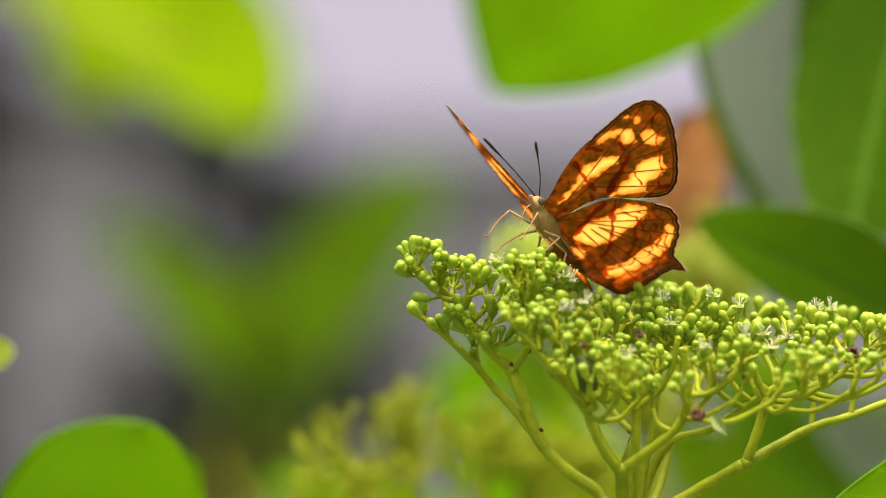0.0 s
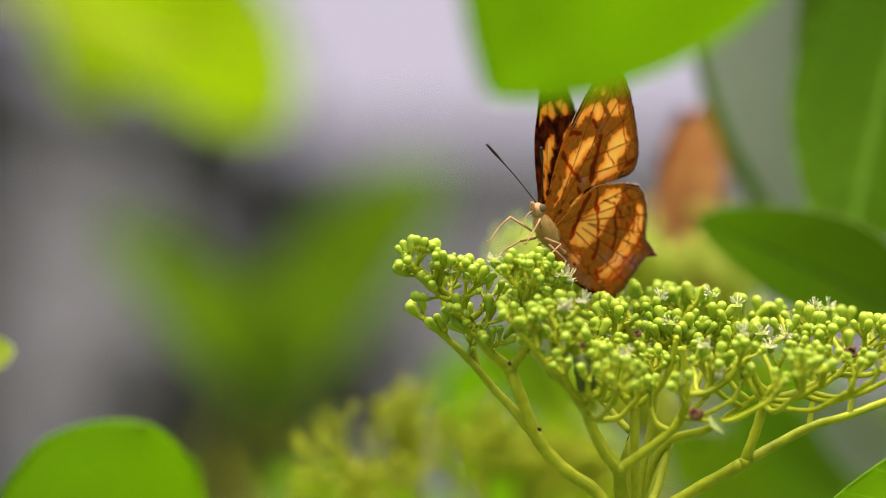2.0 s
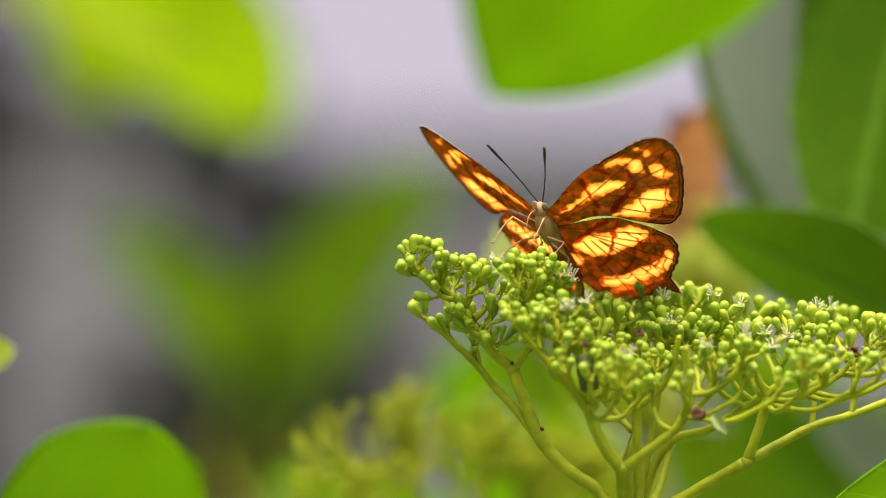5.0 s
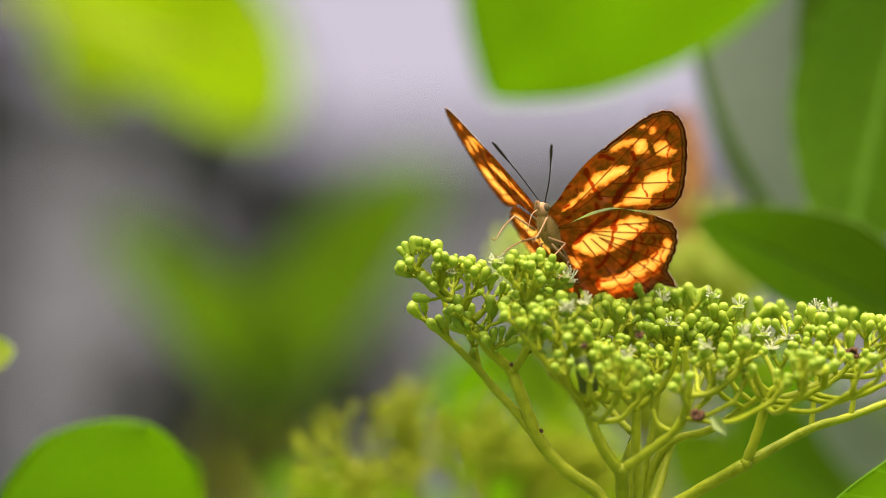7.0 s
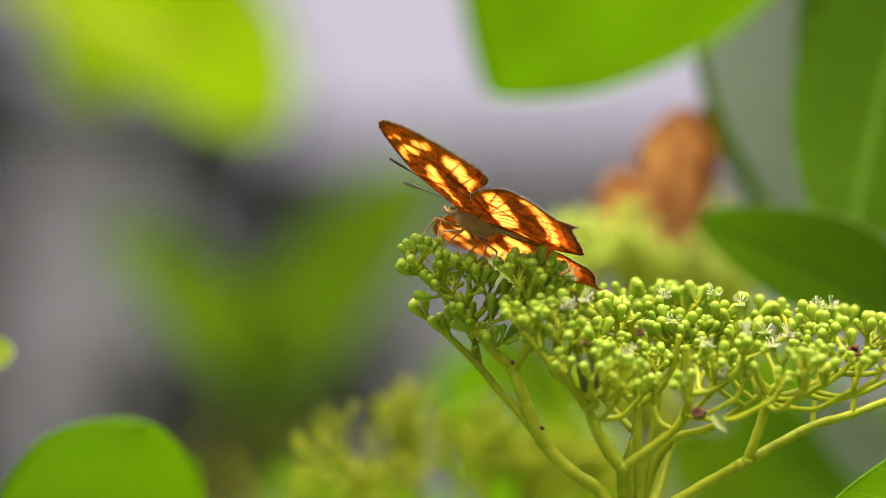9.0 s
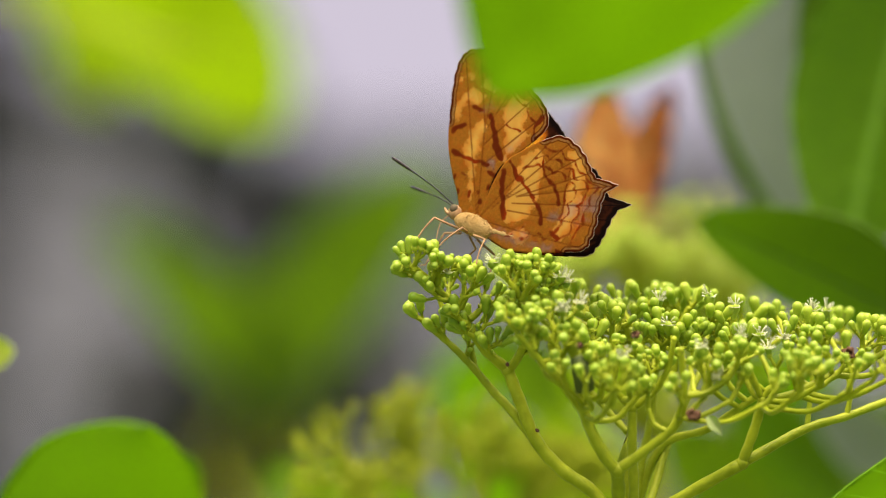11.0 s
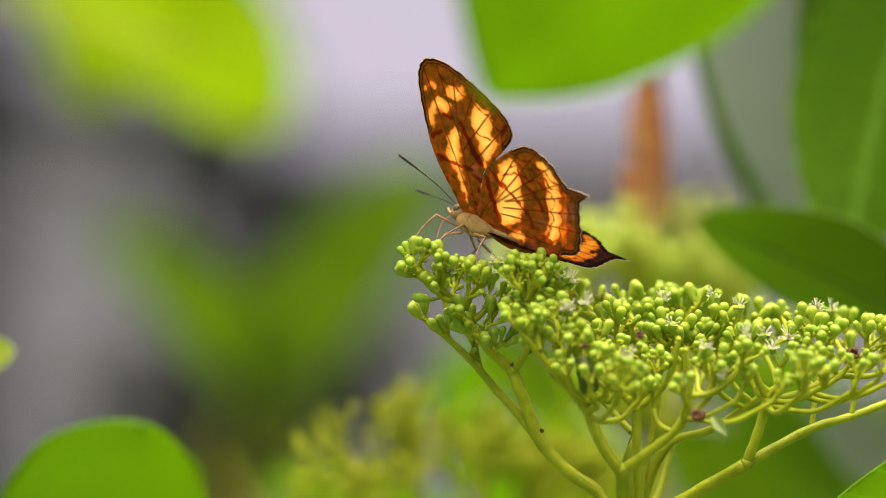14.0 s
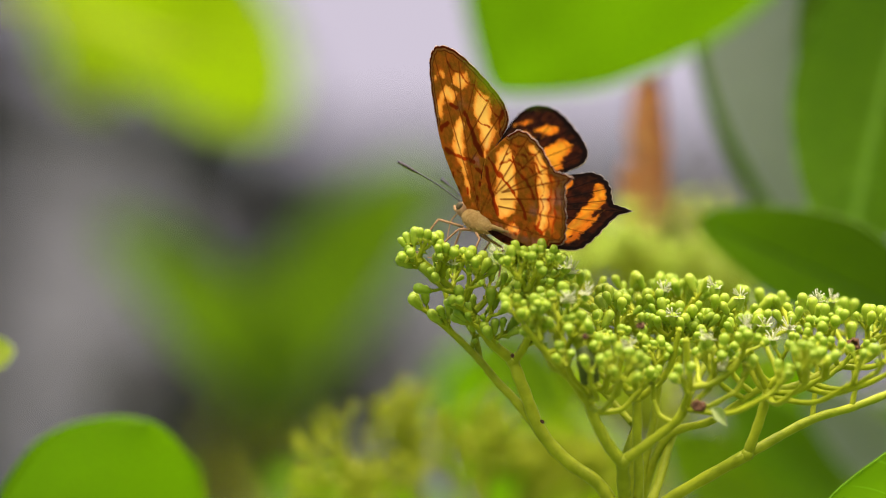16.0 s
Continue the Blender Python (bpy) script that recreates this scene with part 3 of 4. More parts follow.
# sprays on the slender outer boughs
SPRAYS = [
    spray(742, 474, -0.004, -0.2, -1, 0, 24), spray(775, 505, -0.003, 0.3, -1, -0.4, 26), spray(760, 495, -0.003, -1, -0.3, 0.2, 22, 1), spray(800, 532, -0.003, -0.9, -0.3, -0.3, 22, 1),
    spray(820, 553, -0.002, 0.4, -1, 0, 30), spray(838, 565, -0.002, 0.9, -0.8, 0.3, 26), spray(800, 530, -0.002, 0.1, -0.8, 0.6, 24, 1), spray(850, 590, -0.002, 0.9, -0.9, 0, 22, 1),
    spray(768, 580, 0.004, -0.9, -0.8, 0, 18, 1), spray(790, 545, 0.006, -0.3, -1, 0, 22, 1), spray(835, 600, 0.004, 0.4, -1, 0, 22, 1),
    spray(920, 505, -0.007, -0.2, -1, 0, 22), spray(930, 540, -0.006, 0.9, -1, 0.2, 28), spray(935, 590, -0.004, -0.6, -1, -0.3, 22, 1), spray(930, 530, -0.006, 0.3, -1, -0.3, 28), spray(926, 560, -0.006, 1.0, -0.5, -0.2, 26),
    spray(880, 632, -0.001, -0.6, -0.8, -0.5, 16, 1), spray(868, 620, -0.001, 0.9, -0.6, -0.3, 20, 1), spray(848, 596, -0.002, -0.9, -0.5, -0.3, 16, 1), spray(832, 572, -0.003, -0.9, -0.6, -0.4, 18, 1),
    spray(812, 546, -0.003, 0.7, -1, -0.5, 26, 1), spray(790, 520, -0.003, -0.8, -0.7, -0.4, 18, 1), spray(768, 500, -0.004, 0.4, -1, -0.4, 20, 1), spray(752, 484, -0.004, -0.9, -0.2, -0.2, 16, 1),
    spray(800, 607, 0.003, -0.6, -1, -0.3, 18, 1), spray(832, 632, 0.003, 0.3, -1, -0.3, 20, 1), spray(784, 593, 0.004, 0.5, -1, -0.2, 16, 1), spray(915, 640, -0.001, 0.9, -0.8, -0.3, 20, 1), spray(932, 565, -0.006, -0.9, -0.7, -0.2, 20, 1),
    spray(925, 590, -0.016, -0.7, -0.8, 0, 20, 1), spray(955, 618, -0.015, -0.2, -1, 0, 20, 1),
]
FOOT_LINE = [(940, 610), (990, 670), (1060, 690), (1130, 715), (1230, 715), (1330, 705), (1420, 690), (1500, 685), (1640, 660)]


def between(line, h):
    for (a, va), (b, vb) in zip(line, line[1:]):
        if h <= b:
            return va + (vb - va) * max(0, h - a) / (b - a)
    return line[-1][1]


def filled_sprays():
    """Sprays spread evenly through the body of the head, the lower the nearer, each on a stalk from the closest bough."""
    rng = random.Random(17)
    tips, boughs, sprays = [], [], []
    knots = [q for pts, r0, r1 in BOUGHS[5:-1] for q in spline(pts, 6)[3:]]
    tries = 0
    while len(tips) < 108 and tries < 6000:
        tries += 1
        edge = tries <= 16
        h = 985 + 40 * tries if edge else rng.uniform(945, 1610)
        hi, lo = between(TOP_LINE, h) + 30, between(FOOT_LINE, h)
        f = 0.0 if edge else rng.random()
        v = hi + (lo - hi) * f
        if not edge and any(math.hypot(h - a, v - b) < 32 for a, b in tips):
            continue
        tips.append((h, v))
        p = spot(h, v + 14, 0.016 - 0.034 * f + rng.uniform(-0.006, 0.006))
        near = min(knots, key=lambda q: (q - p).length + (0.03 if q.z > p.z - 0.002 else 0))
        mid = near.lerp(p, 0.5) + Vector((rng.uniform(-1, 1) * 0.001, 0, -0.12 * (p - near).length))
        boughs.append(([near, mid, p], 0.52 * mm, 0.42 * mm))
        d = (p - near).normalized() * 0.5 + Vector((rng.uniform(-0.4, 0.4), rng.uniform(-0.5, 0.2), 0.8))
        sprays.append((p, d, rng.uniform(18, 29) * U, 2 if rng.random() < 0.4 else 1, 0.95))
    return boughs, sprays


TOP_LINE = [(690, 425), (740, 415), (800, 432), (860, 442), (985, 440), (1010, 488), (1090, 498), (1165, 498), (1240, 503), (1330, 525), (1375, 535), (1390, 512), (1405, 535), (1480, 540), (1570, 558), (1700, 570)]


def crown(p):
    """Height of the head's uneven top over a place."""
    h = 784 + p.x / U * REACH / (REACH + p.y)
    for (a, va), (b, vb) in zip(TOP_LINE, TOP_LINE[1:]):
        if h <= b:
            return spot(h, va + (vb - va) * max(0, h - a) / (b - a), p.y).z
    return spot(h, 570, p.y).z


more_boughs, more_sprays = filled_sprays()
head, head_buds = flower_head("flower_head", "branching head of tight green flower buds", spot(*HUB, 0), BOUGHS + more_boughs, SPRAYS + more_sprays, (M_STEM, M_BUD), 4, crown=crown)


def floret(h, v, y, rng):
    """A small open flower with whitish petals and filaments, on the nearest bud."""
    bm = bmesh.new()
    want = spot(h, v, y) - head_root
    p, d, s = min(head_buds, key=lambda q: (q[0] - want).length)
    p = p + d * 0.0017 * s
    for k in range(5):
        a = 2 * math.pi * k / 5 + rng.uniform(-0.3, 0.3)
        out = Vector((math.cos(a), math.sin(a), rng.uniform(0.1, 0.7))).normalized() * 0.95
        side = Vector((-math.sin(a), math.cos(a), 0)) * 0.0005
        ring = [bm.verts.new(q) for q in (p, p + out * 0.0006 + side, p + out * 0.0012 + side * 0.7, p + out * 0.0015, p + out * 0.0012 - side * 0.7, p + out * 0.0006 - side)]
        bm.faces.new(ring)
    for k in range(9):
        a = rng.uniform(0, 6.28)
        tip = p + Vector((math.cos(a) * 0.0010, math.sin(a) * 0.0010, rng.uniform(0.0006, 0.0020)))
        tube(bm, [p, p.lerp(tip, 0.6) + Vector((0, 0, 0.0002)), tip], (0.00009, 0.00007), 4)
        lathe(bm, [(0, -0.00014), (0.00015, 0), (0, 0.00014)], Matrix.Translation(tip), 5)
    part("floret", bm, M_PETAL, head, "small open whitish flower")


def withered(h, v, y, size, rng):
    bm = bmesh.new()
    p = spot(h, v, y) - head_root
    lathe(bm, [(0.3 * size, -0.6 * size), (0.8 * size, -0.2 * size), (size, 0.3 * size), (0.7 * size, 0.7 * size), (0.5 * size, 0.4 * size), (0, 0.3 * size)], along(p, Vector((rng.uniform(-.5, .5), -1, 0.5))), 9)
    for vert in bm.verts:
        vert.co += Vector((rng.uniform(-1, 1), rng.uniform(-1, 1), rng.uniform(-1, 1))) * 0.34 * size
    part("withered_bud", bm, M_DRY, head, "dry dark brown bud")


head_root = spot(*HUB, 0)
bit = random.Random(77)
for place in ((1022, 498, -0.006), (1034, 502, -0.006), (1262, 742, -0.013), (1274, 752, -0.013), (1340, 572, -0.008), (1362, 580, -0.006), (1372, 590, -0.006), (1295, 522, 0.004), (1305, 516, 0.004), (1200, 528, 0.006), (1185, 540, -0.006),
              (1430, 548, 0.006), (1440, 546, 0.006), (1525, 566, 0.008), (800, 505, -0.005), (925, 445, 0.0), (1010, 492, -0.006), (1196, 535, 0.004), (1350, 586, -0.008), (1015, 545, -0.017), (1030, 535, -0.017), (1100, 560, -0.014), (1135, 590, -0.016), (985, 530, -0.016), (1230, 575, -0.016), (870, 440, -0.004)):
    floret(*place, bit)
for place in ((1508, 626, -0.006, 0.0009), (1236, 736, -0.016, 0.0010), (1040, 662, -0.016, 0.0009), (1034, 612, -0.018, 0.0005), (958, 762, -0.0015, 0.0003), (905, 645, -0.002, 0.0003), (1133, 592, -0.016, 0.0006)):
    withered(*place, bit)


def bruise():
    """A blackened stretch of stem under the buds."""
    bm = bmesh.new()
    path = spline([spot(1026, 632, -0.0165) - head_root, spot(1036, 655, -0.0165) - head_root, spot(1042, 690, -0.0155) - head_root], 6)
    tube(bm, path, [0.0007 + 0.00075 * math.sin(math.pi * (i + 1) / 20) for i in range(13)], 9)
    for v in bm.verts:
        v.co += noise.noise_vector(v.co * 900) * 0.00018
    part("bruise", bm, M_BRUISE, head, "blackish bruised piece of stem")


def bract():
    """A small pale withered leaf hanging from a fork."""
    bm = blade(0.0032, 0.0017, 0.8, 0.7, 0.3, 0.12, 5, 4, 0.9)
    ob = part("bract", bm, M_BRACT, head, "small pale crumpled leaf")
    m = along(spot(1258, 738, -0.017) - head_root, Vector((0.1, -1, 0.3))) @ Matrix.Rotation(radians(-48), 4, "Z")
    ob.matrix_local = m


bruise()
bract()


def far_head(label, h, v, y, across, tall, count, seed, bud, lean=0.0):
    """A flower head out of focus behind the sharp one."""
    rng = random.Random(seed)
    base = spot(h + lean, v + 300, y)
    k = wide(1, y)
    boughs, sprays = [], []
    for i in range(count):
        f = (i + 0.5) / count * 2 - 1
        tip = spot(h + f * across + rng.uniform(-20, 20), v + 60 * f * f + rng.uniform(-tall, tall), y + rng.uniform(-0.03, 0.03))
        mid = base.lerp(tip, 0.55) + Vector((f * 0.006, 0, -0.003))
        boughs.append(([base, mid, tip], 0.9 * mm, 0.4 * mm))
        for q in range(3):
            sprays.append((base.lerp(tip, rng.uniform(0.8, 1)), Vector((1.4 * f + rng.uniform(-0.8, 0.8), rng.uniform(-0.6, 0.6), 1)), rng.uniform(30, 48) * k, 2, 0.85))
    boughs.append(([base, base + Vector((0.004, 0, -0.2)), Vector((base.x, y, -0.01))], 1.6 * mm, 3 * mm))
    return flower_head("flower_head", label, base, boughs, sprays, (M_FAR_STEM, bud), seed, False)


far_head("yellowish flower head out of focus low behind", 815, 832, 0.125, 225, 50, 12, 21, M_FAR_BUD)
far_head("pale lime flower head out of focus behind", 1125, 478, 0.165, 185, 55, 17, 22, M_LIME_BUD, 30)


# ---- butterflies ----
def distance(p, segments):
    """Signed distance in plan units to a set of rounded strokes ((ax, ay), (bx, by), ra, rb)."""
    best = 1e9
    for (ax, ay), (bx, by), ra, rb in segments:
        dx, dy = bx - ax, by - ay
        t = max(0, min(1, ((p[0] - ax) * dx + (p[1] - ay) * dy) / (dx * dx + dy * dy + 1e-9)))
        best = min(best, math.hypot(p[0] - ax - t * dx, p[1] - ay - t * dy) - (ra + (rb - ra) * t))
    return best


FORE_EDGE = [(36, -4), (54, 28), (80, 60), (109, 105), (128, 152), (144, 199), (153, 237), (152, 262), (139, 281), (106, 289), (70, 283), (33, 270), (-8, 252), (-37, 235), (-53, 217), (-57, 199), (-47, 175), (-24, 138), (-3, 105), (2, 60), (-4, 6)]
HIND_EDGE = [(-2, 4), (-2, 70), (-10, 118), (-32, 147), (-58, 175), (-88, 197), (-120, 195), (-147, 182), (-168, 164), (-184, 153), (-206, 155), (-228, 154), (-213, 134), (-214, 106), (-219, 75), (-220, 46), (-212, 24), (-150, -4), (-80, -26), (-21, -16)]
# pale cells of the wings, as closed outlines
FORE_PATCH = [[(22, 18), (40, 42), (64, 90), (80, 107), (80, 144), (66, 172), (52, 160), (43, 90)], [(127, 150), (123, 196), (104, 222), (78, 210), (84, 186), (108, 190), (112, 150)],
              [(146, 212), (121, 245), (112, 238), (137, 212)], [(92, 228), (86, 248), (58, 256), (48, 242), (64, 222)], [(-6, 116), (22, 172), (40, 199), (26, 238), (-8, 230), (-15, 195), (-30, 175), (-12, 127)]]
HIND_PATCH = [[(-46, 18), (-37, 50), (-40, 92), (-38, 138), (-58, 163), (-76, 152), (-90, 115), (-96, 75), (-94, 40), (-70, 18)],
              [(-146, 26), (-147, 66), (-143, 106), (-134, 143), (-116, 175), (-126, 183), (-150, 174), (-166, 145), (-174, 110), (-178, 60), (-168, 22)], [(-62, 0), (-93, 24), (-108, 12), (-100, -10)]]
# dark marks, as strokes with a radius at each end
FORE_LINE = [((96, 96), (62, 97), 4, 3), ((62, 97), (22, 100), 3, 3), ((112, 128), (94, 152), 5, 4), ((90, 185), (75, 187), 4, 4), ((53, 185), (28, 147), 4, 6), ((28, 147), (8, 122), 6, 8), ((11, 87), (2, 88), 4, 4),
             ((73, 60), (71, 54), 3, 3), ((58, 36), (56, 32), 3, 3), ((37, 41), (35, 37), 3, 3), ((20, 49), (18, 45), 3, 3), ((6, 67), (5, 62), 3, 3), ((9, 35), (8, 31), 3, 3), ((62, 70), (50, 68), 1, 1), ((50, 68), (52, 58), 1, 1),
             ((19, 178), (-13, 175), 1, 2), ((-35, 190), (-41, 215), 2, 4)]
HIND_LINE = [((-11, 102), (-24, 66), 4, 4), ((-24, 66), (-48, 23), 4, 5), ((-17, 119), (-46, 99), 3, 4), ((-46, 99), (-87, 78), 4, 3), ((-89, 74), (-108, 60), 2, 3), ((-108, 60), (-121, 36), 3, 4),
             ((-146, 33), (-161, 27), 4, 4), ((-171, 4), (-222, 18), 4, 5), ((-71, 150), (-89, 122), 2, 2), ((-89, 122), (-119, 109), 2, 2), ((-119, 109), (-134, 80), 2, 3), ((-130, 147), (-140, 104), 1, 2), ((-140, 104), (-149, 62), 2, 2)]
# whitish dusting of the under side
FORE_FROST = [((14, 104), (10, 100), 7, 6), ((-2, 132), (-20, 165), 4, 4), ((70, 190), (64, 200), 5, 5)]
HIND_FROST = [((-140, 60), (-205, 110), 12, 22), ((-190, 150), (-215, 120), 8, 12), ((-58, 2), (-70, 2), 8, 8), ((-92, 8), (-104, 6), 8, 8), ((-20, -10), (-150, 2), 9, 7)]
FORE_VEIN = [((0, 0), (144, 262), 0, 0), ((0, 0), (56, 160), 0, 0), ((56, 160), (117, 276), 0, 0), ((56, 160), (80, 270), 0, 0), ((52, 150), (34, 256), 0, 0), ((45, 128), (-11, 240), 0, 0), ((31, 96), (-44, 222), 0, 0), ((-4, 9), (-51, 193), 0, 0)]
HIND_VEIN = [((0, 0), (-79, 190), 0, 0), ((-18, 29), (-112, 192), 0, 0), ((-32, 50), (-146, 180), 0, 0), ((-55, 67), (-176, 160), 0, 0), ((-55, 67), (-216, 148), 0, 0), ((-52, 53), (-213, 109), 0, 0), ((-48, 38), (-218, 72), 0, 0), ((-20, 5), (-208, 27), 0, 0)]


def ring_of(x, y, r):
    """A small ring mark as five strokes."""
    pts = [(x + r * math.cos(a), y + r * math.sin(a)) for a in [1.2566 * k for k in range(6)]]
    return [(p, q, 0.8, 0.8) for p, q in zip(pts, pts[1:])]


HIND_LINE = HIND_LINE + ring_of(-64, 4, 11) + ring_of(-96, 11, 12) + ring_of(-123, 14, 9)


def outline_distance(p, outlines):
    """Signed distance in plan units to a set of closed outlines, negative inside."""
    best = 1e9
    for pts in outlines:
        inside, near = False, 1e9
        for (ax, ay), (bx, by) in zip(pts, pts[1:] + pts[:1]):
            dx, dy = bx - ax, by - ay
            t = max(0, min(1, ((p[0] - ax) * dx + (p[1] - ay) * dy) / (dx * dx + dy * dy + 1e-9)))
            near = min(near, math.hypot(p[0] - ax - t * dx, p[1] - ay - t * dy))
            if (ay > p[1]) != (by > p[1]) and p[0] < ax + dx * (p[1] - ay) / dy:
                inside = not inside
        best = min(best, -near if inside else near)
    return best


def arcs(vein, f, bow):
    """A row of small crescents across the cells between neighbouring veins, at the share f of their length."""
    out = []
    for (a0, a1, _, _), (b0, b1, _, _) in zip(vein, vein[1:]):
        a = Vector(a0).lerp(Vector(a1), f)
        b = Vector(b0).lerp(Vector(b1), f)
        mid = a.lerp(b, 0.5) + Vector(a0).lerp(Vector(a1), 0.5).normalized() * bow
        run_of = [a.lerp(mid, 0.5) + (mid - a.lerp(b, 0.5)) * 0.25, mid, b.lerp(mid, 0.5) + (mid - a.lerp(b, 0.5)) * 0.25]
        seq = [a] + run_of + [b]
        out += [(tuple(p), tuple(q), 1.5, 1.5) for p, q in zip(seq, seq[1:])]
    return out


HIND_LINE = HIND_LINE + arcs(HIND_VEIN, 0.62, 9) + arcs(HIND_VEIN, 0.74, 8) + arcs(HIND_VEIN, 0.88, -6)
FORE_LINE = FORE_LINE + arcs(FORE_VEIN[2:], 0.85, -7)

BROAD = [[(-180, 140), (-192, 90), (-192, 40), (-178, 24), (-172, 90)]]      # orange of the upper side alone


def wing_blade(edge, patch, line, vein, frost, mirror, scallop, lift, core, known):
    """A wing: an upper and an under sheet with a rim, x forward, y outward; slightly arched."""
    pts = [Vector((a, b, 0)) for a, b in edge]
    loop = spline(pts + [pts[0]], 12)[:-1]
    cx, cy = core
    n, rings = len(loop), 44
    # small scallops along the outer margin
    ring = []
    for i, p in enumerate(loop):
        far = max(0, min(1, (math.hypot(p.x, p.y) - 175) / 50))
        k = 1 + far * scallop * abs(math.sin(i * math.pi / 9)) - far * scallop * 0.5
        ring.append((cx + (p.x - cx) * k, cy + (p.y - cy) * k))
    bm = bmesh.new()
    lay = [bm.verts.layers.float.new(s) for s in ("patch", "line", "vein", "frost", "rim")]
    margin = [(ring[i], ring[(i + 2) % n], 0, 0) for i in range(0, n, 2) if math.hypot(*ring[i]) > 185]
    sheets = []
    for side in (1, -1):
        rows = []
        for r in range(rings + 1):
            f = r / rings
            row = []
            for i in range(n if r else 1):
                x, y = cx + (ring[i][0] - cx) * f, cy + (ring[i][1] - cy) * f
                key = (side, r, i)
                if key not in known:
                    w = noise.noise_vector(Vector((x / 17, y / 17, scallop * 90)))
                    q = (x + 5 * w.x, y + 5 * w.y)
                    known[key] = (outline_distance(q, patch + BROAD if side > 0 else patch), distance(q, line), distance((x, y), vein), distance(q, frost),
                                  0.0 if f == 1 and math.hypot(x, y) > 185 else min(1.0, max(0.0, distance((x, y), margin)) / 30))
                vd = known[key][2]
                z = lift - 3 * math.sin(min(1, max(0, y / 300)) * math.pi) + 0.5 * max(0, 1 - vd / 6) + side * (0.7 if r < rings else 0.3)
                v = bm.verts.new(Vector((x, -y if mirror else y, z)) * U)
                for layer, value in zip(lay, known[key]):
                    v[layer] = value
                row.append(v)
            rows.append(row)
        sheets.append(rows)
        for i in range(n):
            j = (i + 1) % n
            f = bm.faces.new((rows[0][0], rows[1][i], rows[1][j]))
            f.material_index = 0 if side > 0 else 1
            for a, b in zip(rows[1:], rows[2:]):
                f = bm.faces.new((a[i], b[i], b[j], a[j]))
                f.material_index = 0 if side > 0 else 1
    a, b = sheets[0][-1], sheets[1][-1]
    for i in range(n):
        bm.faces.new((a[i], a[(i + 1) % n], b[(i + 1) % n], b[i]))
    bmesh.ops.recalc_face_normals(bm, faces=bm.faces)
    return bm


def ellipsoid(bm, centre, radii, m=Matrix(), rings=10, sides=14):
    ret = bmesh.ops.create_uvsphere(bm, u_segments=sides, v_segments=rings, radius=1.0)
    for v in ret["verts"]:
        v.co = m @ (Vector(centre) + Vector((v.co.x * radii[0], v.co.y * radii[1], v.co.z * radii[2])))


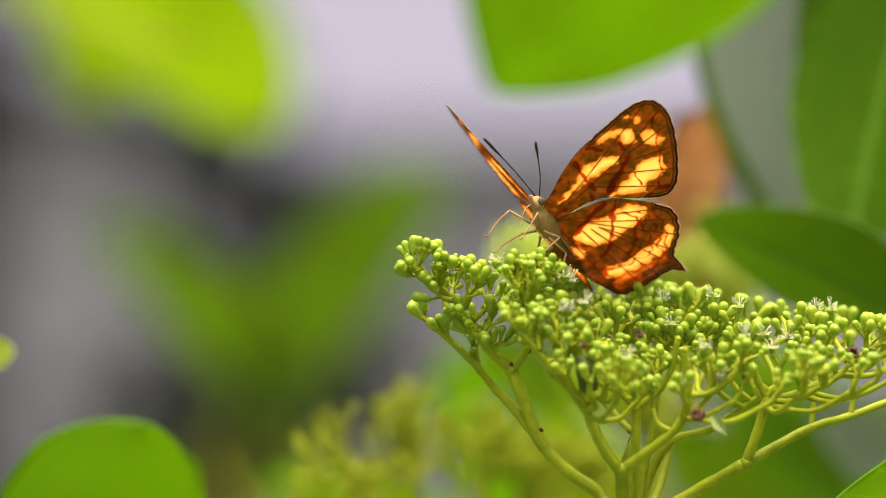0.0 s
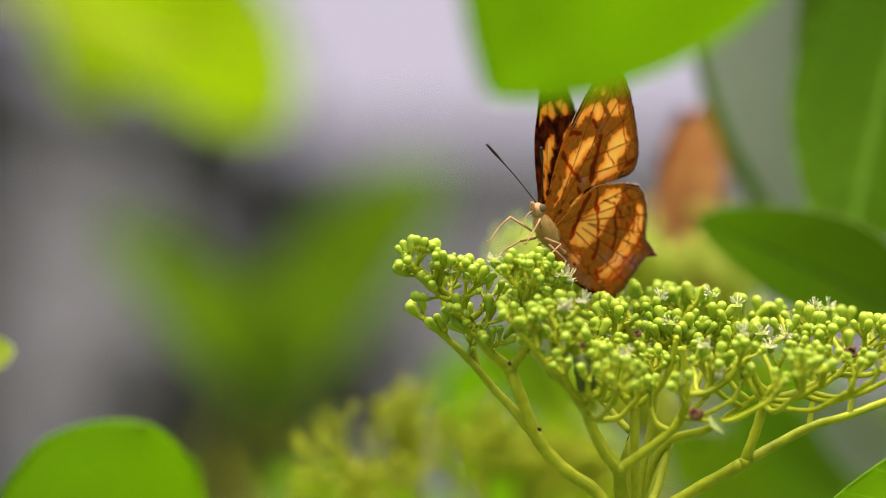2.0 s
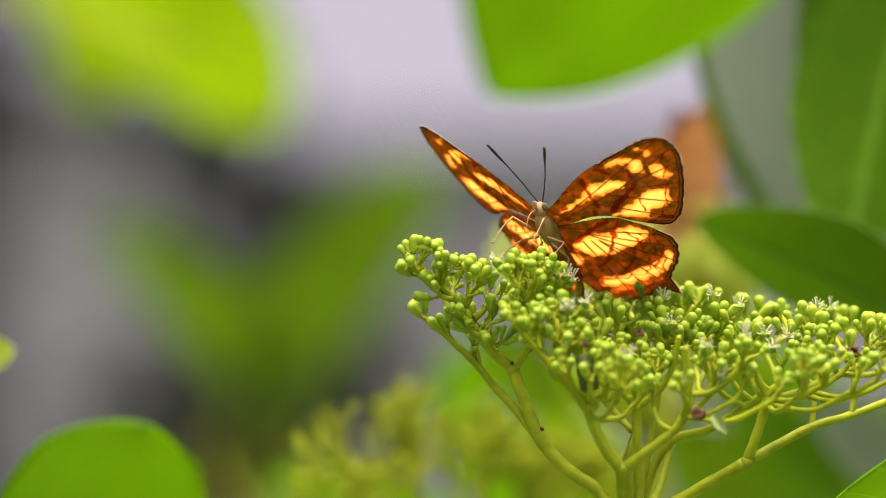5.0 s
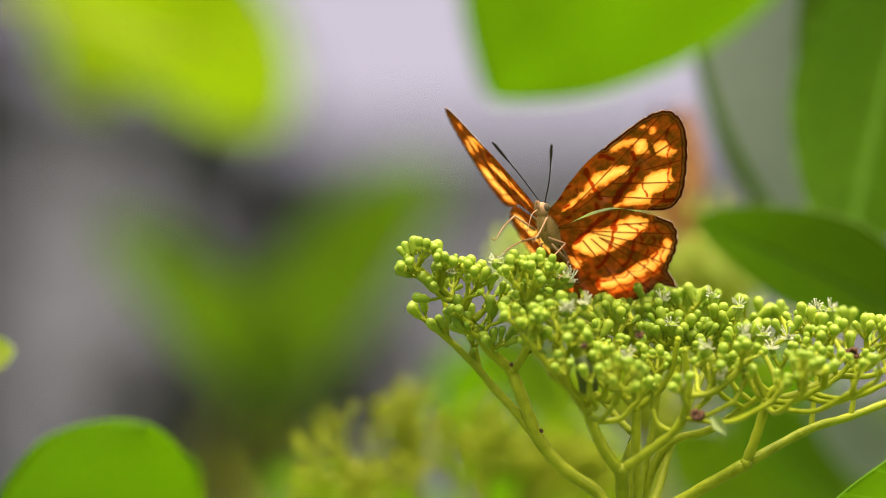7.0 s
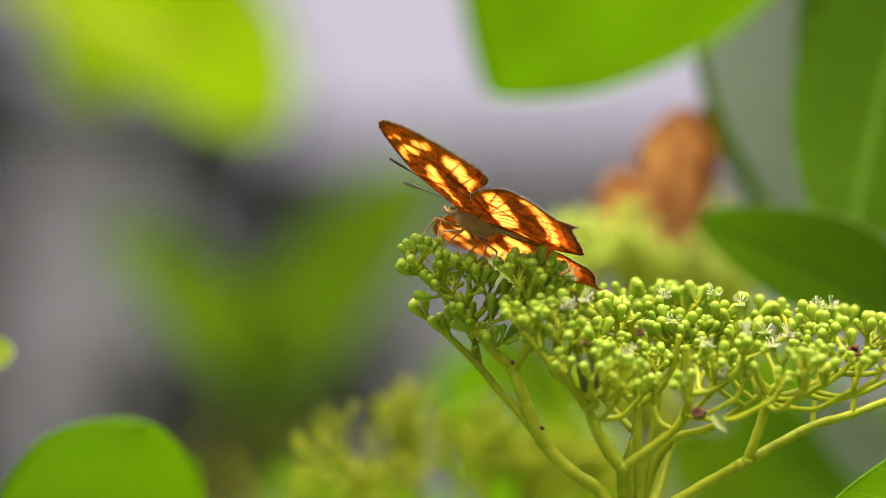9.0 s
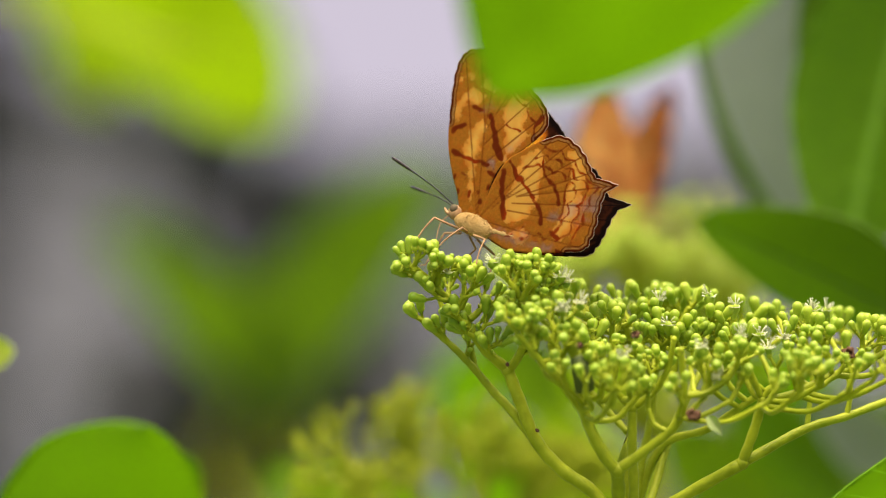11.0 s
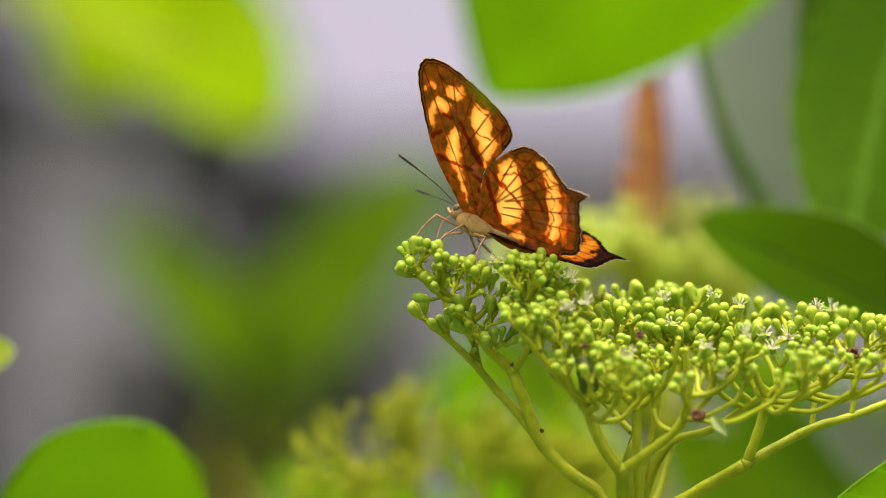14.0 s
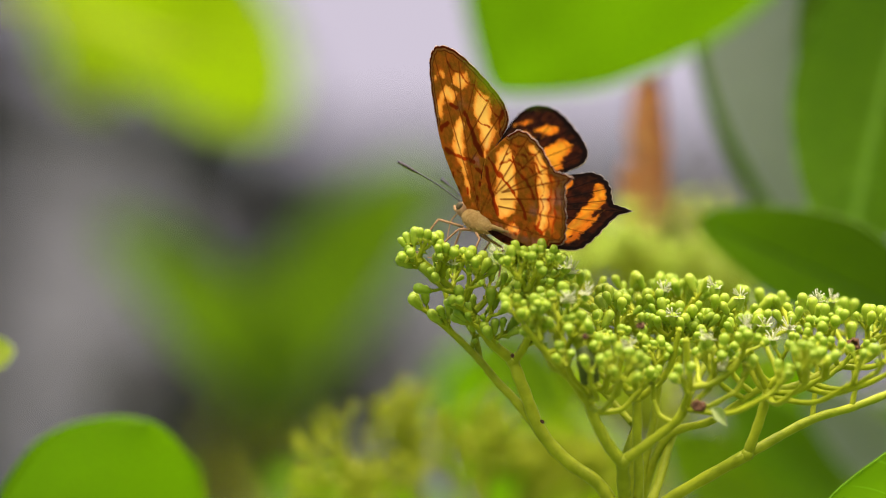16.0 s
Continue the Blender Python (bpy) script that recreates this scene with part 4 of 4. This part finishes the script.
def butterfly(label):
    """x towards the head, y to its left, z up its back; the wings hinge on x."""
    top = new("butterfly")
    rng = random.Random(9)
    body = bmesh.new()
    ellipsoid(body, Vector((2, 0, -8)) * U, Vector((42, 16, 20)) * U, Matrix(), 18, 28)
    for strand in range(900):
        n = Vector((rng.gauss(0, 1), rng.gauss(0, 1), rng.gauss(0, 1))).normalized()
        c = (Vector((2, 0, -8)) + Vector((n.x * 41, n.y * 15.5, n.z * 19.5))) * U
        tip = c + (n * 0.5 + Vector((-1.0, rng.uniform(-.5, .5), rng.uniform(-.5, .5)))).normalized() * rng.uniform(4, 9) * U
        tube(body, [c, c.lerp(tip, 0.6), tip], [0.35 * U, 0.25 * U, 0.1 * U], 3)
    part("thorax", body, M_HAIR, top, "furry tawny thorax")
    tail = bmesh.new()
    path = spline([Vector((-22, 0, -7)) * U, Vector((-70, 0, 0)) * U, Vector((-110, 0, 5)) * U, Vector((-146, 0, 9)) * U], 8)
    n = len(path)
    tube(tail, path, [(6.5 + 1.2 * math.sin(math.pi * i / n) - 4.5 * (i / n) ** 2 + (0.8 if i % 3 == 0 else 0)) * U for i in range(n)], 12)
    part("abdomen", tail, M_HAIR, top, "slender tawny abdomen with rings")
    hd = bmesh.new()
    ellipsoid(hd, Vector((46, 0, -12)) * U, Vector((14, 13, 14)) * U)
    head_part = part("head", hd, M_LEG, top)
    head_part.location.z = 12 * U
    for s in (1, -1):
        bm = bmesh.new()
        ellipsoid(bm, Vector((49, s * 10, -9)) * U, Vector((7.5, 5.5, 8)) * U)
        part("eye", bm, M_EYE, head_part)
        bm = bmesh.new()
        tube(bm, spline([Vector((52, s * 3, -20)) * U, Vector((62, s * 3, -18)) * U, Vector((69, s * 2, -12)) * U], 4), [3 * U] * 4 + [2.4 * U] * 4 + [0.8 * U], 6)
        part("palp", bm, M_LEG, head_part)
        bm = bmesh.new()
        path = spline([Vector((54, s * 5, -2)) * U, Vector((105, s * 30, 10)) * U, Vector((180, s * 62, 18)) * U], 10)
        m = len(path)
        tube(bm, path, [(1.1 if i < m - 6 else 1.1 + 1.7 * math.sin(math.pi * (i - m + 6.6) / 7)) * U for i in range(m)], 7)
        part("antenna", bm, M_BLACK, head_part, "dark clubbed antenna")
    bm = bmesh.new()
    tube(bm, spline([Vector((56, 0, -22)) * U, Vector((62, 0, -42)) * U, Vector((52, 2, -74)) * U], 6), (1.4 * U, 0.8 * U), 6)
    part("proboscis", bm, M_LEG, head_part)
    for s in (1, -1):
        for hx, kx, fx, out, down in ((22, 62, 66, 34, -100), (4, -2, 20, 46, -98), (-12, -46, -62, 34, -92)):
            bm = bmesh.new()
            knee = Vector((kx, s * out, -34)) * U
            foot = Vector((fx, s * (out + 6), down)) * U
            tube(bm, [Vector((hx, s * 10, -28)) * U, knee], (2.6 * U, 2.0 * U), 6)
            tube(bm, spline([knee, knee.lerp(foot, 0.5) + Vector((2, s * 3, 0)) * U, foot], 4), (1.9 * U, 1.1 * U), 6)
            tube(bm, [foot, foot + Vector((10, s * 4, -4)) * U], (1.2 * U, 0.8 * U), 5)
            part("leg", bm, M_LEG, top, "thin jointed tan leg")
    wings = {}
    fore_known, hind_known = {}, {}
    for s, key in ((1, "L"), (-1, "R")):
        f = part("forewing", wing_blade(FORE_EDGE, FORE_PATCH, FORE_LINE, FORE_VEIN, FORE_FROST, s < 0, 0.014, 1.5, (20, 170), fore_known), (M_UPPER, M_UNDER), top, "orange and dark brown forewing")
        h = part("hindwing", wing_blade(HIND_EDGE, HIND_PATCH, HIND_LINE, HIND_VEIN, HIND_FROST, s < 0, 0.03, -1.5, (-110, 100), hind_known), (M_UPPER, M_UNDER), top, "orange banded hindwing with a short tail")
        wings[key] = (f, h)
    tagged(top, label, "butterfly", "butterflies")
    return top, wings


fly, fly_wings = butterfly("orange and brown butterfly perched on the flower buds")
guest_wings = {}
guest = copy_thing(fly, Matrix.Translation((0.03, 0.1, 1.3)))
for ob in guest.children:
    if "wing" in ob.name:
        guest_wings.setdefault("L" if ob.data in [w.data for w in fly_wings["L"]] else "R", []).append(ob)
guest["label"] = "orange butterfly paled by backlight, out of focus on the flowers behind"
# its wings get the colours with backlight haze put in
for pair in guest_wings.values():
    for ob in pair:
        for slot, mat in zip(ob.material_slots, (M_UPPER_HAZED, M_UNDER_HAZED)):
            slot.link, slot.material = "OBJECT", mat


# ---- movement ----
def frame_of(az, pitch, roll):
    """Turn of the body: az from plan left towards the camera, head up by pitch, left side up by roll."""
    az, pitch, roll = radians(az), radians(pitch), radians(roll)
    a = Vector((-math.cos(az) * math.cos(pitch), -math.sin(az) * math.cos(pitch), math.sin(pitch)))
    left = Vector((0, 0, 1)).cross(a).normalized()
    d = a.cross(left)
    l2 = math.cos(roll) * left + math.sin(roll) * d
    d2 = math.cos(roll) * d - math.sin(roll) * left
    return Matrix((a, l2, d2)).transposed()


def body_pose(h, v, y, az, pitch, roll):
    m = frame_of(az, pitch, roll).to_4x4()
    m.translation = spot(h, v, y)
    return m


def wing_pose(opening, side):
    """Opening 0: wings shut over the back; 90: spread flat."""
    return Matrix.Translation((0, side * 5 * U, 0)) @ Matrix.Rotation(side * radians(90 - opening), 4, "X")


# sway of the flower head: seconds, plan units across and down
SWAY = [(0, 0, 0), (0.5, 2, 0), (1, 5, 0), (1.5, -2, -3), (2, -3, -1), (2.5, 2, 0), (3, 3, -1), (3.5, -3, -1), (4, 3, -4), (6.5, -2, 3), (7, 0, 1), (7.5, -8, 6), (8, 0, 3), (8.5, -5, 0), (9, 2, -3),
        (11.5, -8, 1), (12, -7, 1), (12.5, -7, -13), (13, 0, 4), (13.5, -5, -6), (14, 1, 1), (14.5, -8, 1), (15, -2, -4), (15.5, -4, -19), (16, 2, -15)]
# the butterfly: seconds, hinge of the wings across and down, heading, pitch, roll
BODY = [
    (0, 971.8, 391.2, 50.2, 41.4, -5.4), (0.2, 972, 399, 49, 42, -5), (0.5, 975, 397, 49, 45, -4), (0.8, 979, 395, 58, 40, -6),
    (1, 985.2, 397.8, 54.5, 35.1, -7.2), (1.2, 975, 402, 56, 39, -5), (1.5, 973, 400, 53, 46, -5), (1.8, 978, 401, 54, 44, -4),
    (2, 971, 404, 54, 43, -5), (2.2, 978, 398, 57, 46, -3), (2.5, 981.5, 404.2, 54.1, 39.6, -4.5), (2.8, 977, 401, 57, 39, -4),
    (3, 983, 399, 58, 41, -5), (3.2, 974, 403, 58, 46, -5), (3.5, 970.3, 405.4, 53.8, 44.7, -6.6), (3.8, 974, 405, 54, 42, -5),
    (4, 981, 397, 55, 44, -3), (4.2, 976, 399, 59, 40, -5), (4.5, 975, 401, 56, 41, -4), (4.8, 977, 401, 56, 41, -4), (5.1, 973, 401, 56, 41, -4),
    (5.35, 975, 401, 56, 41, -4), (5.6, 977, 401, 56, 41, -4), (5.85, 975, 401, 56, 41, -4), (6.1, 973, 401, 56, 41, -4), (6.3, 972, 400, 56, 39, -4),
    (6.5, 971, 402, 48, 40, -3), (6.8, 979, 403, 57, 39, -4), (7, 975, 404, 59, 45, -4), (7.2, 972, 405, 57, 47, -5), (7.4, 971, 406, 57, 43, -4),
    (7.5, 967, 403, 56, 38, -4), (7.6, 971, 402, 57, 39, -3), (7.7, 945, 403, 35, 45, 8), (8, 911.6, 396.6, -5.7, 29.9, 31.8),
    (8.2, 875, 388, -3, 26, 19), (8.4, 849, 393, -24, 18, 28), (8.5, 838.9, 393.9, -31.3, 15.4, 30), (8.6, 839, 393, -29, 18, 30),
    (8.7, 845, 393, -27, 20, 28), (8.8, 835, 394, -19, 22, 22), (9, 846.9, 389.1, -20.3, 20.4, 21.1), (9.2, 846, 393, -27, 24, 26),
    (9.45, 843, 393, -27, 21, 26), (9.65, 841, 393, -27, 21, 26), (9.9, 843, 393, -27, 21, 26), (10.2, 845, 393, -27, 21, 26),
    (10.5, 841, 393, -27, 21, 26), (10.75, 843, 393, -27, 21, 26), (10.95, 845, 393, -27, 21, 26), (11.12, 844, 393, -27, 21, 26),
    (11.3, 841, 397, -26, 25, 24), (11.5, 840.1, 393.9, -26.3, 23, 25.3), (11.8, 837, 397, -26, 21, 27), (12, 844.1, 393, -27.5, 18, 31.6),
    (12.2, 843, 383, -31, 19, 29), (12.5, 841, 383, -29, 24, 26), (12.8, 844, 391, -21, 18, 27), (13, 849.1, 398.8, -23.9, 21.4, 21.8),
    (13.2, 844, 393, -28, 24, 24), (13.5, 840.9, 389.4, -25.5, 20, 29), (13.8, 846, 393, -31, 20, 27), (14, 848.2, 393.7, -30.3, 21.9, 32.8),
    (14.2, 828, 391, -18, 18, 23), (14.5, 840, 394.2, -25.1, 23.3, 24.1), (14.8, 847, 391, -27, 21, 23), (15, 845.6, 391.6, -27, 18.9, 32.5),
    (15.2, 865, 395.4, -51, 6, 24.5), (15.3, 868, 393, -53, 12, 20), (15.4, 861, 384, -48.4, 16, 24), (15.5, 850, 386, -44.3, 17.2, 25.7),
    (15.7, 846, 374, -34, 6, 26), (15.8, 853, 381, -39, 17.8, 21.5), (15.9, 852, 385, -46, 15.5, 12), (16, 851.7, 385.6, -44.2, 19, 14.4),
]
# opening of its left and right wings
FLAP = [
    (0, 50.7, 61.5), (0.2, 2.5, 2.5), (0.5, 28, 36), (0.8, 77.9, 75.7), (1, 90.3, 93.8), (1.2, 81.8, 80.7), (1.5, 36, 40), (1.8, 2.5, 2.5),
    (2, 11.5, 15), (2.2, 45.9, 45.9), (2.5, 76.4, 77.5), (2.8, 93.1, 93.2), (3, 80, 79.2), (3.2, 54.2, 53.4), (3.5, 2.5, 2.5), (3.8, 13.7, 13.7),
    (4, 40.5, 36.5), (4.2, 68.1, 66.9), (4.5, 88, 88), (4.8, 92, 92), (5.1, 48, 48), (5.35, 6, 6), (5.6, 20, 20), (5.85, 72, 72), (6.1, 88, 88),
    (6.3, 90.6, 91.1), (6.5, 106.7, 108.1), (6.8, 81, 80.7), (7, 54, 58), (7.2, 49, 48.4), (7.4, 72.4, 72.2), (7.5, 85.4, 85.5), (7.6, 84.1, 85),
    (7.7, 49.1, 57.2), (8, 54, 50), (8.2, 82.1, 79.4), (8.4, 60.1, 61.4), (8.5, 31.9, 38), (8.6, 47.9, 50.3), (8.7, 68.9, 70), (8.8, 82.5, 78.2),
    (9, 83.8, 88), (9.2, 59.4, 59), (9.45, 14, 6), (9.65, 3, -1), (9.9, 40, 40), (10.2, 82, 82), (10.5, 84, 84), (10.75, 40, 40), (10.95, 12, 4),
    (11.12, 45, 45), (11.3, 75.6, 73.4), (11.5, 46, 44.5), (11.8, 2.5, -1), (12, 13, -2), (12.2, 28.1, 31.3), (12.5, 64.4, 64.1), (12.8, 98.3, 98.3),
    (13, 80.5, 84), (13.2, 42, 39.6), (13.5, 7, -3), (13.8, 21.5, 24.2), (14, 59, 48), (14.2, 83.9, 80.3), (14.5, 81.5, 84), (14.8, 14.4, 3.5),
    (15, 13, -4), (15.2, 22, 33), (15.3, 39, 54), (15.4, 66, 65.6), (15.5, 84.5, 76), (15.7, 104, 98), (15.8, 84.4, 73), (15.9, 49, 62), (16, 28, 38),
]
# the second butterfly: seconds, hinge across and down, depth, heading, pitch, roll, opening
GUEST = [
    (0, 1170, 402, 0.175, 45, 56, 6, 5), (3.5, 1168, 402, 0.175, 46, 56, 6, 5), (6.5, 1168, 404, 0.175, 48, 55, 6, 5), (7.2, 1148, 412, 0.175, 60, 48, 6, 6), (7.35, 1165, 430, 0.175, 96, 22, 6, 8), (7.5, 1192, 432, 0.175, 132, -4, 5, 6),
    (8.0, 1196, 434, 0.175, 131, -4, 5, 6), (8.2, 1190, 442, 0.175, 133, -6, 5, 5), (8.4, 1194, 434, 0.175, 130, -5, 5, 9), (8.5, 1190, 445, 0.175, 133, -6, 5, 5), (8.8, 1194, 440, 0.175, 130, -4, 5, 6), (9.0, 1202, 428, 0.175, 134, 10, 3, 8), (9.1, 1165, 405, 0.175, 138, 22, 1, 8),
    (9.2, 1145, 388, 0.175, 140, 30, 0, 8), (10.2, 1130, 385, 0.175, 130, 30, 0, 40), (11.3, 1145, 390, 0.175, 128, 30, 0, 10), (11.5, 1162, 376, 0.175, 118, 35, 0, 8), (11.65, 1120, 425, 0.175, 56, 16, -14, 12), (11.8, 1115, 472, 0.175, -4, -1, -28, 18), (12.1, 1115, 475, 0.175, -6, -1, -28, 18), (12.3, 1128, 420, 0.175, 50, 18, -12, 10),
    (12.5, 1150, 366, 0.175, 107, 36, 0, 2.5), (12.8, 1172, 364, 0.175, 105, 36, 3, 2.5), (16, 1172, 364, 0.175, 105, 36, 3, 2.5),
]
# small drifts of single leaves: seconds, plan units across and down
TOP_LEAF = [(0, 0, 0), (1.5, -2, 6), (3.5, -5, 12), (4, -3, 6), (6.5, -4, 6), (7, -4, 10), (9, -4, 6), (11.5, -8, 8), (12.5, -12, 16), (13.5, -10, 12), (14.5, -4, 4), (16, 0, 0)]
LOW_LEAF = [(0, 0, 0), (2, 2, 1), (3.5, -4, 0), (4, 4, 0), (6.5, -4, 3), (7, 0, 1), (7.5, -4, 8), (8, 0, 3), (9, 0, -2), (11.5, -3, 5), (12, -5, 5), (12.5, -4, -5), (13, 0, 1), (14, 3, 1), (15.5, -3, -9), (16, 2, -5)]


def motions():
    base = spot(*HUB, 0)
    walk(head, [(t, Matrix.Translation(base + Vector((a * U, 0, -b * U)))) for t, a, b in SWAY])
    for piece, drift in ((near_leaves[0], TOP_LEAF), (near_leaves[1], SWAY), (low_leaves[0], LOW_LEAF)):
        rest = piece.matrix_basis.copy()
        walk(piece, [(t, Matrix.Translation((a * U, 0, -b * U)) @ rest) for t, a, b in drift])
    walk(fly, [(t, body_pose(h, v, PERCH, *turn)) for t, h, v, *turn in BODY])
    for wings, beats in ((fly_wings, FLAP), (guest_wings, [(r[0], r[7], r[7]) for r in GUEST])):
        for key, side in (("L", 1), ("R", -1)):
            for w in wings[key]:
                walk(w, [(t, wing_pose(a if side > 0 else b, side)) for t, a, b in beats])
    walk(guest, [(t, body_pose(h, v, y, *turn)) for t, h, v, y, *turn, _ in GUEST])


PERCH = 0.004
motions()
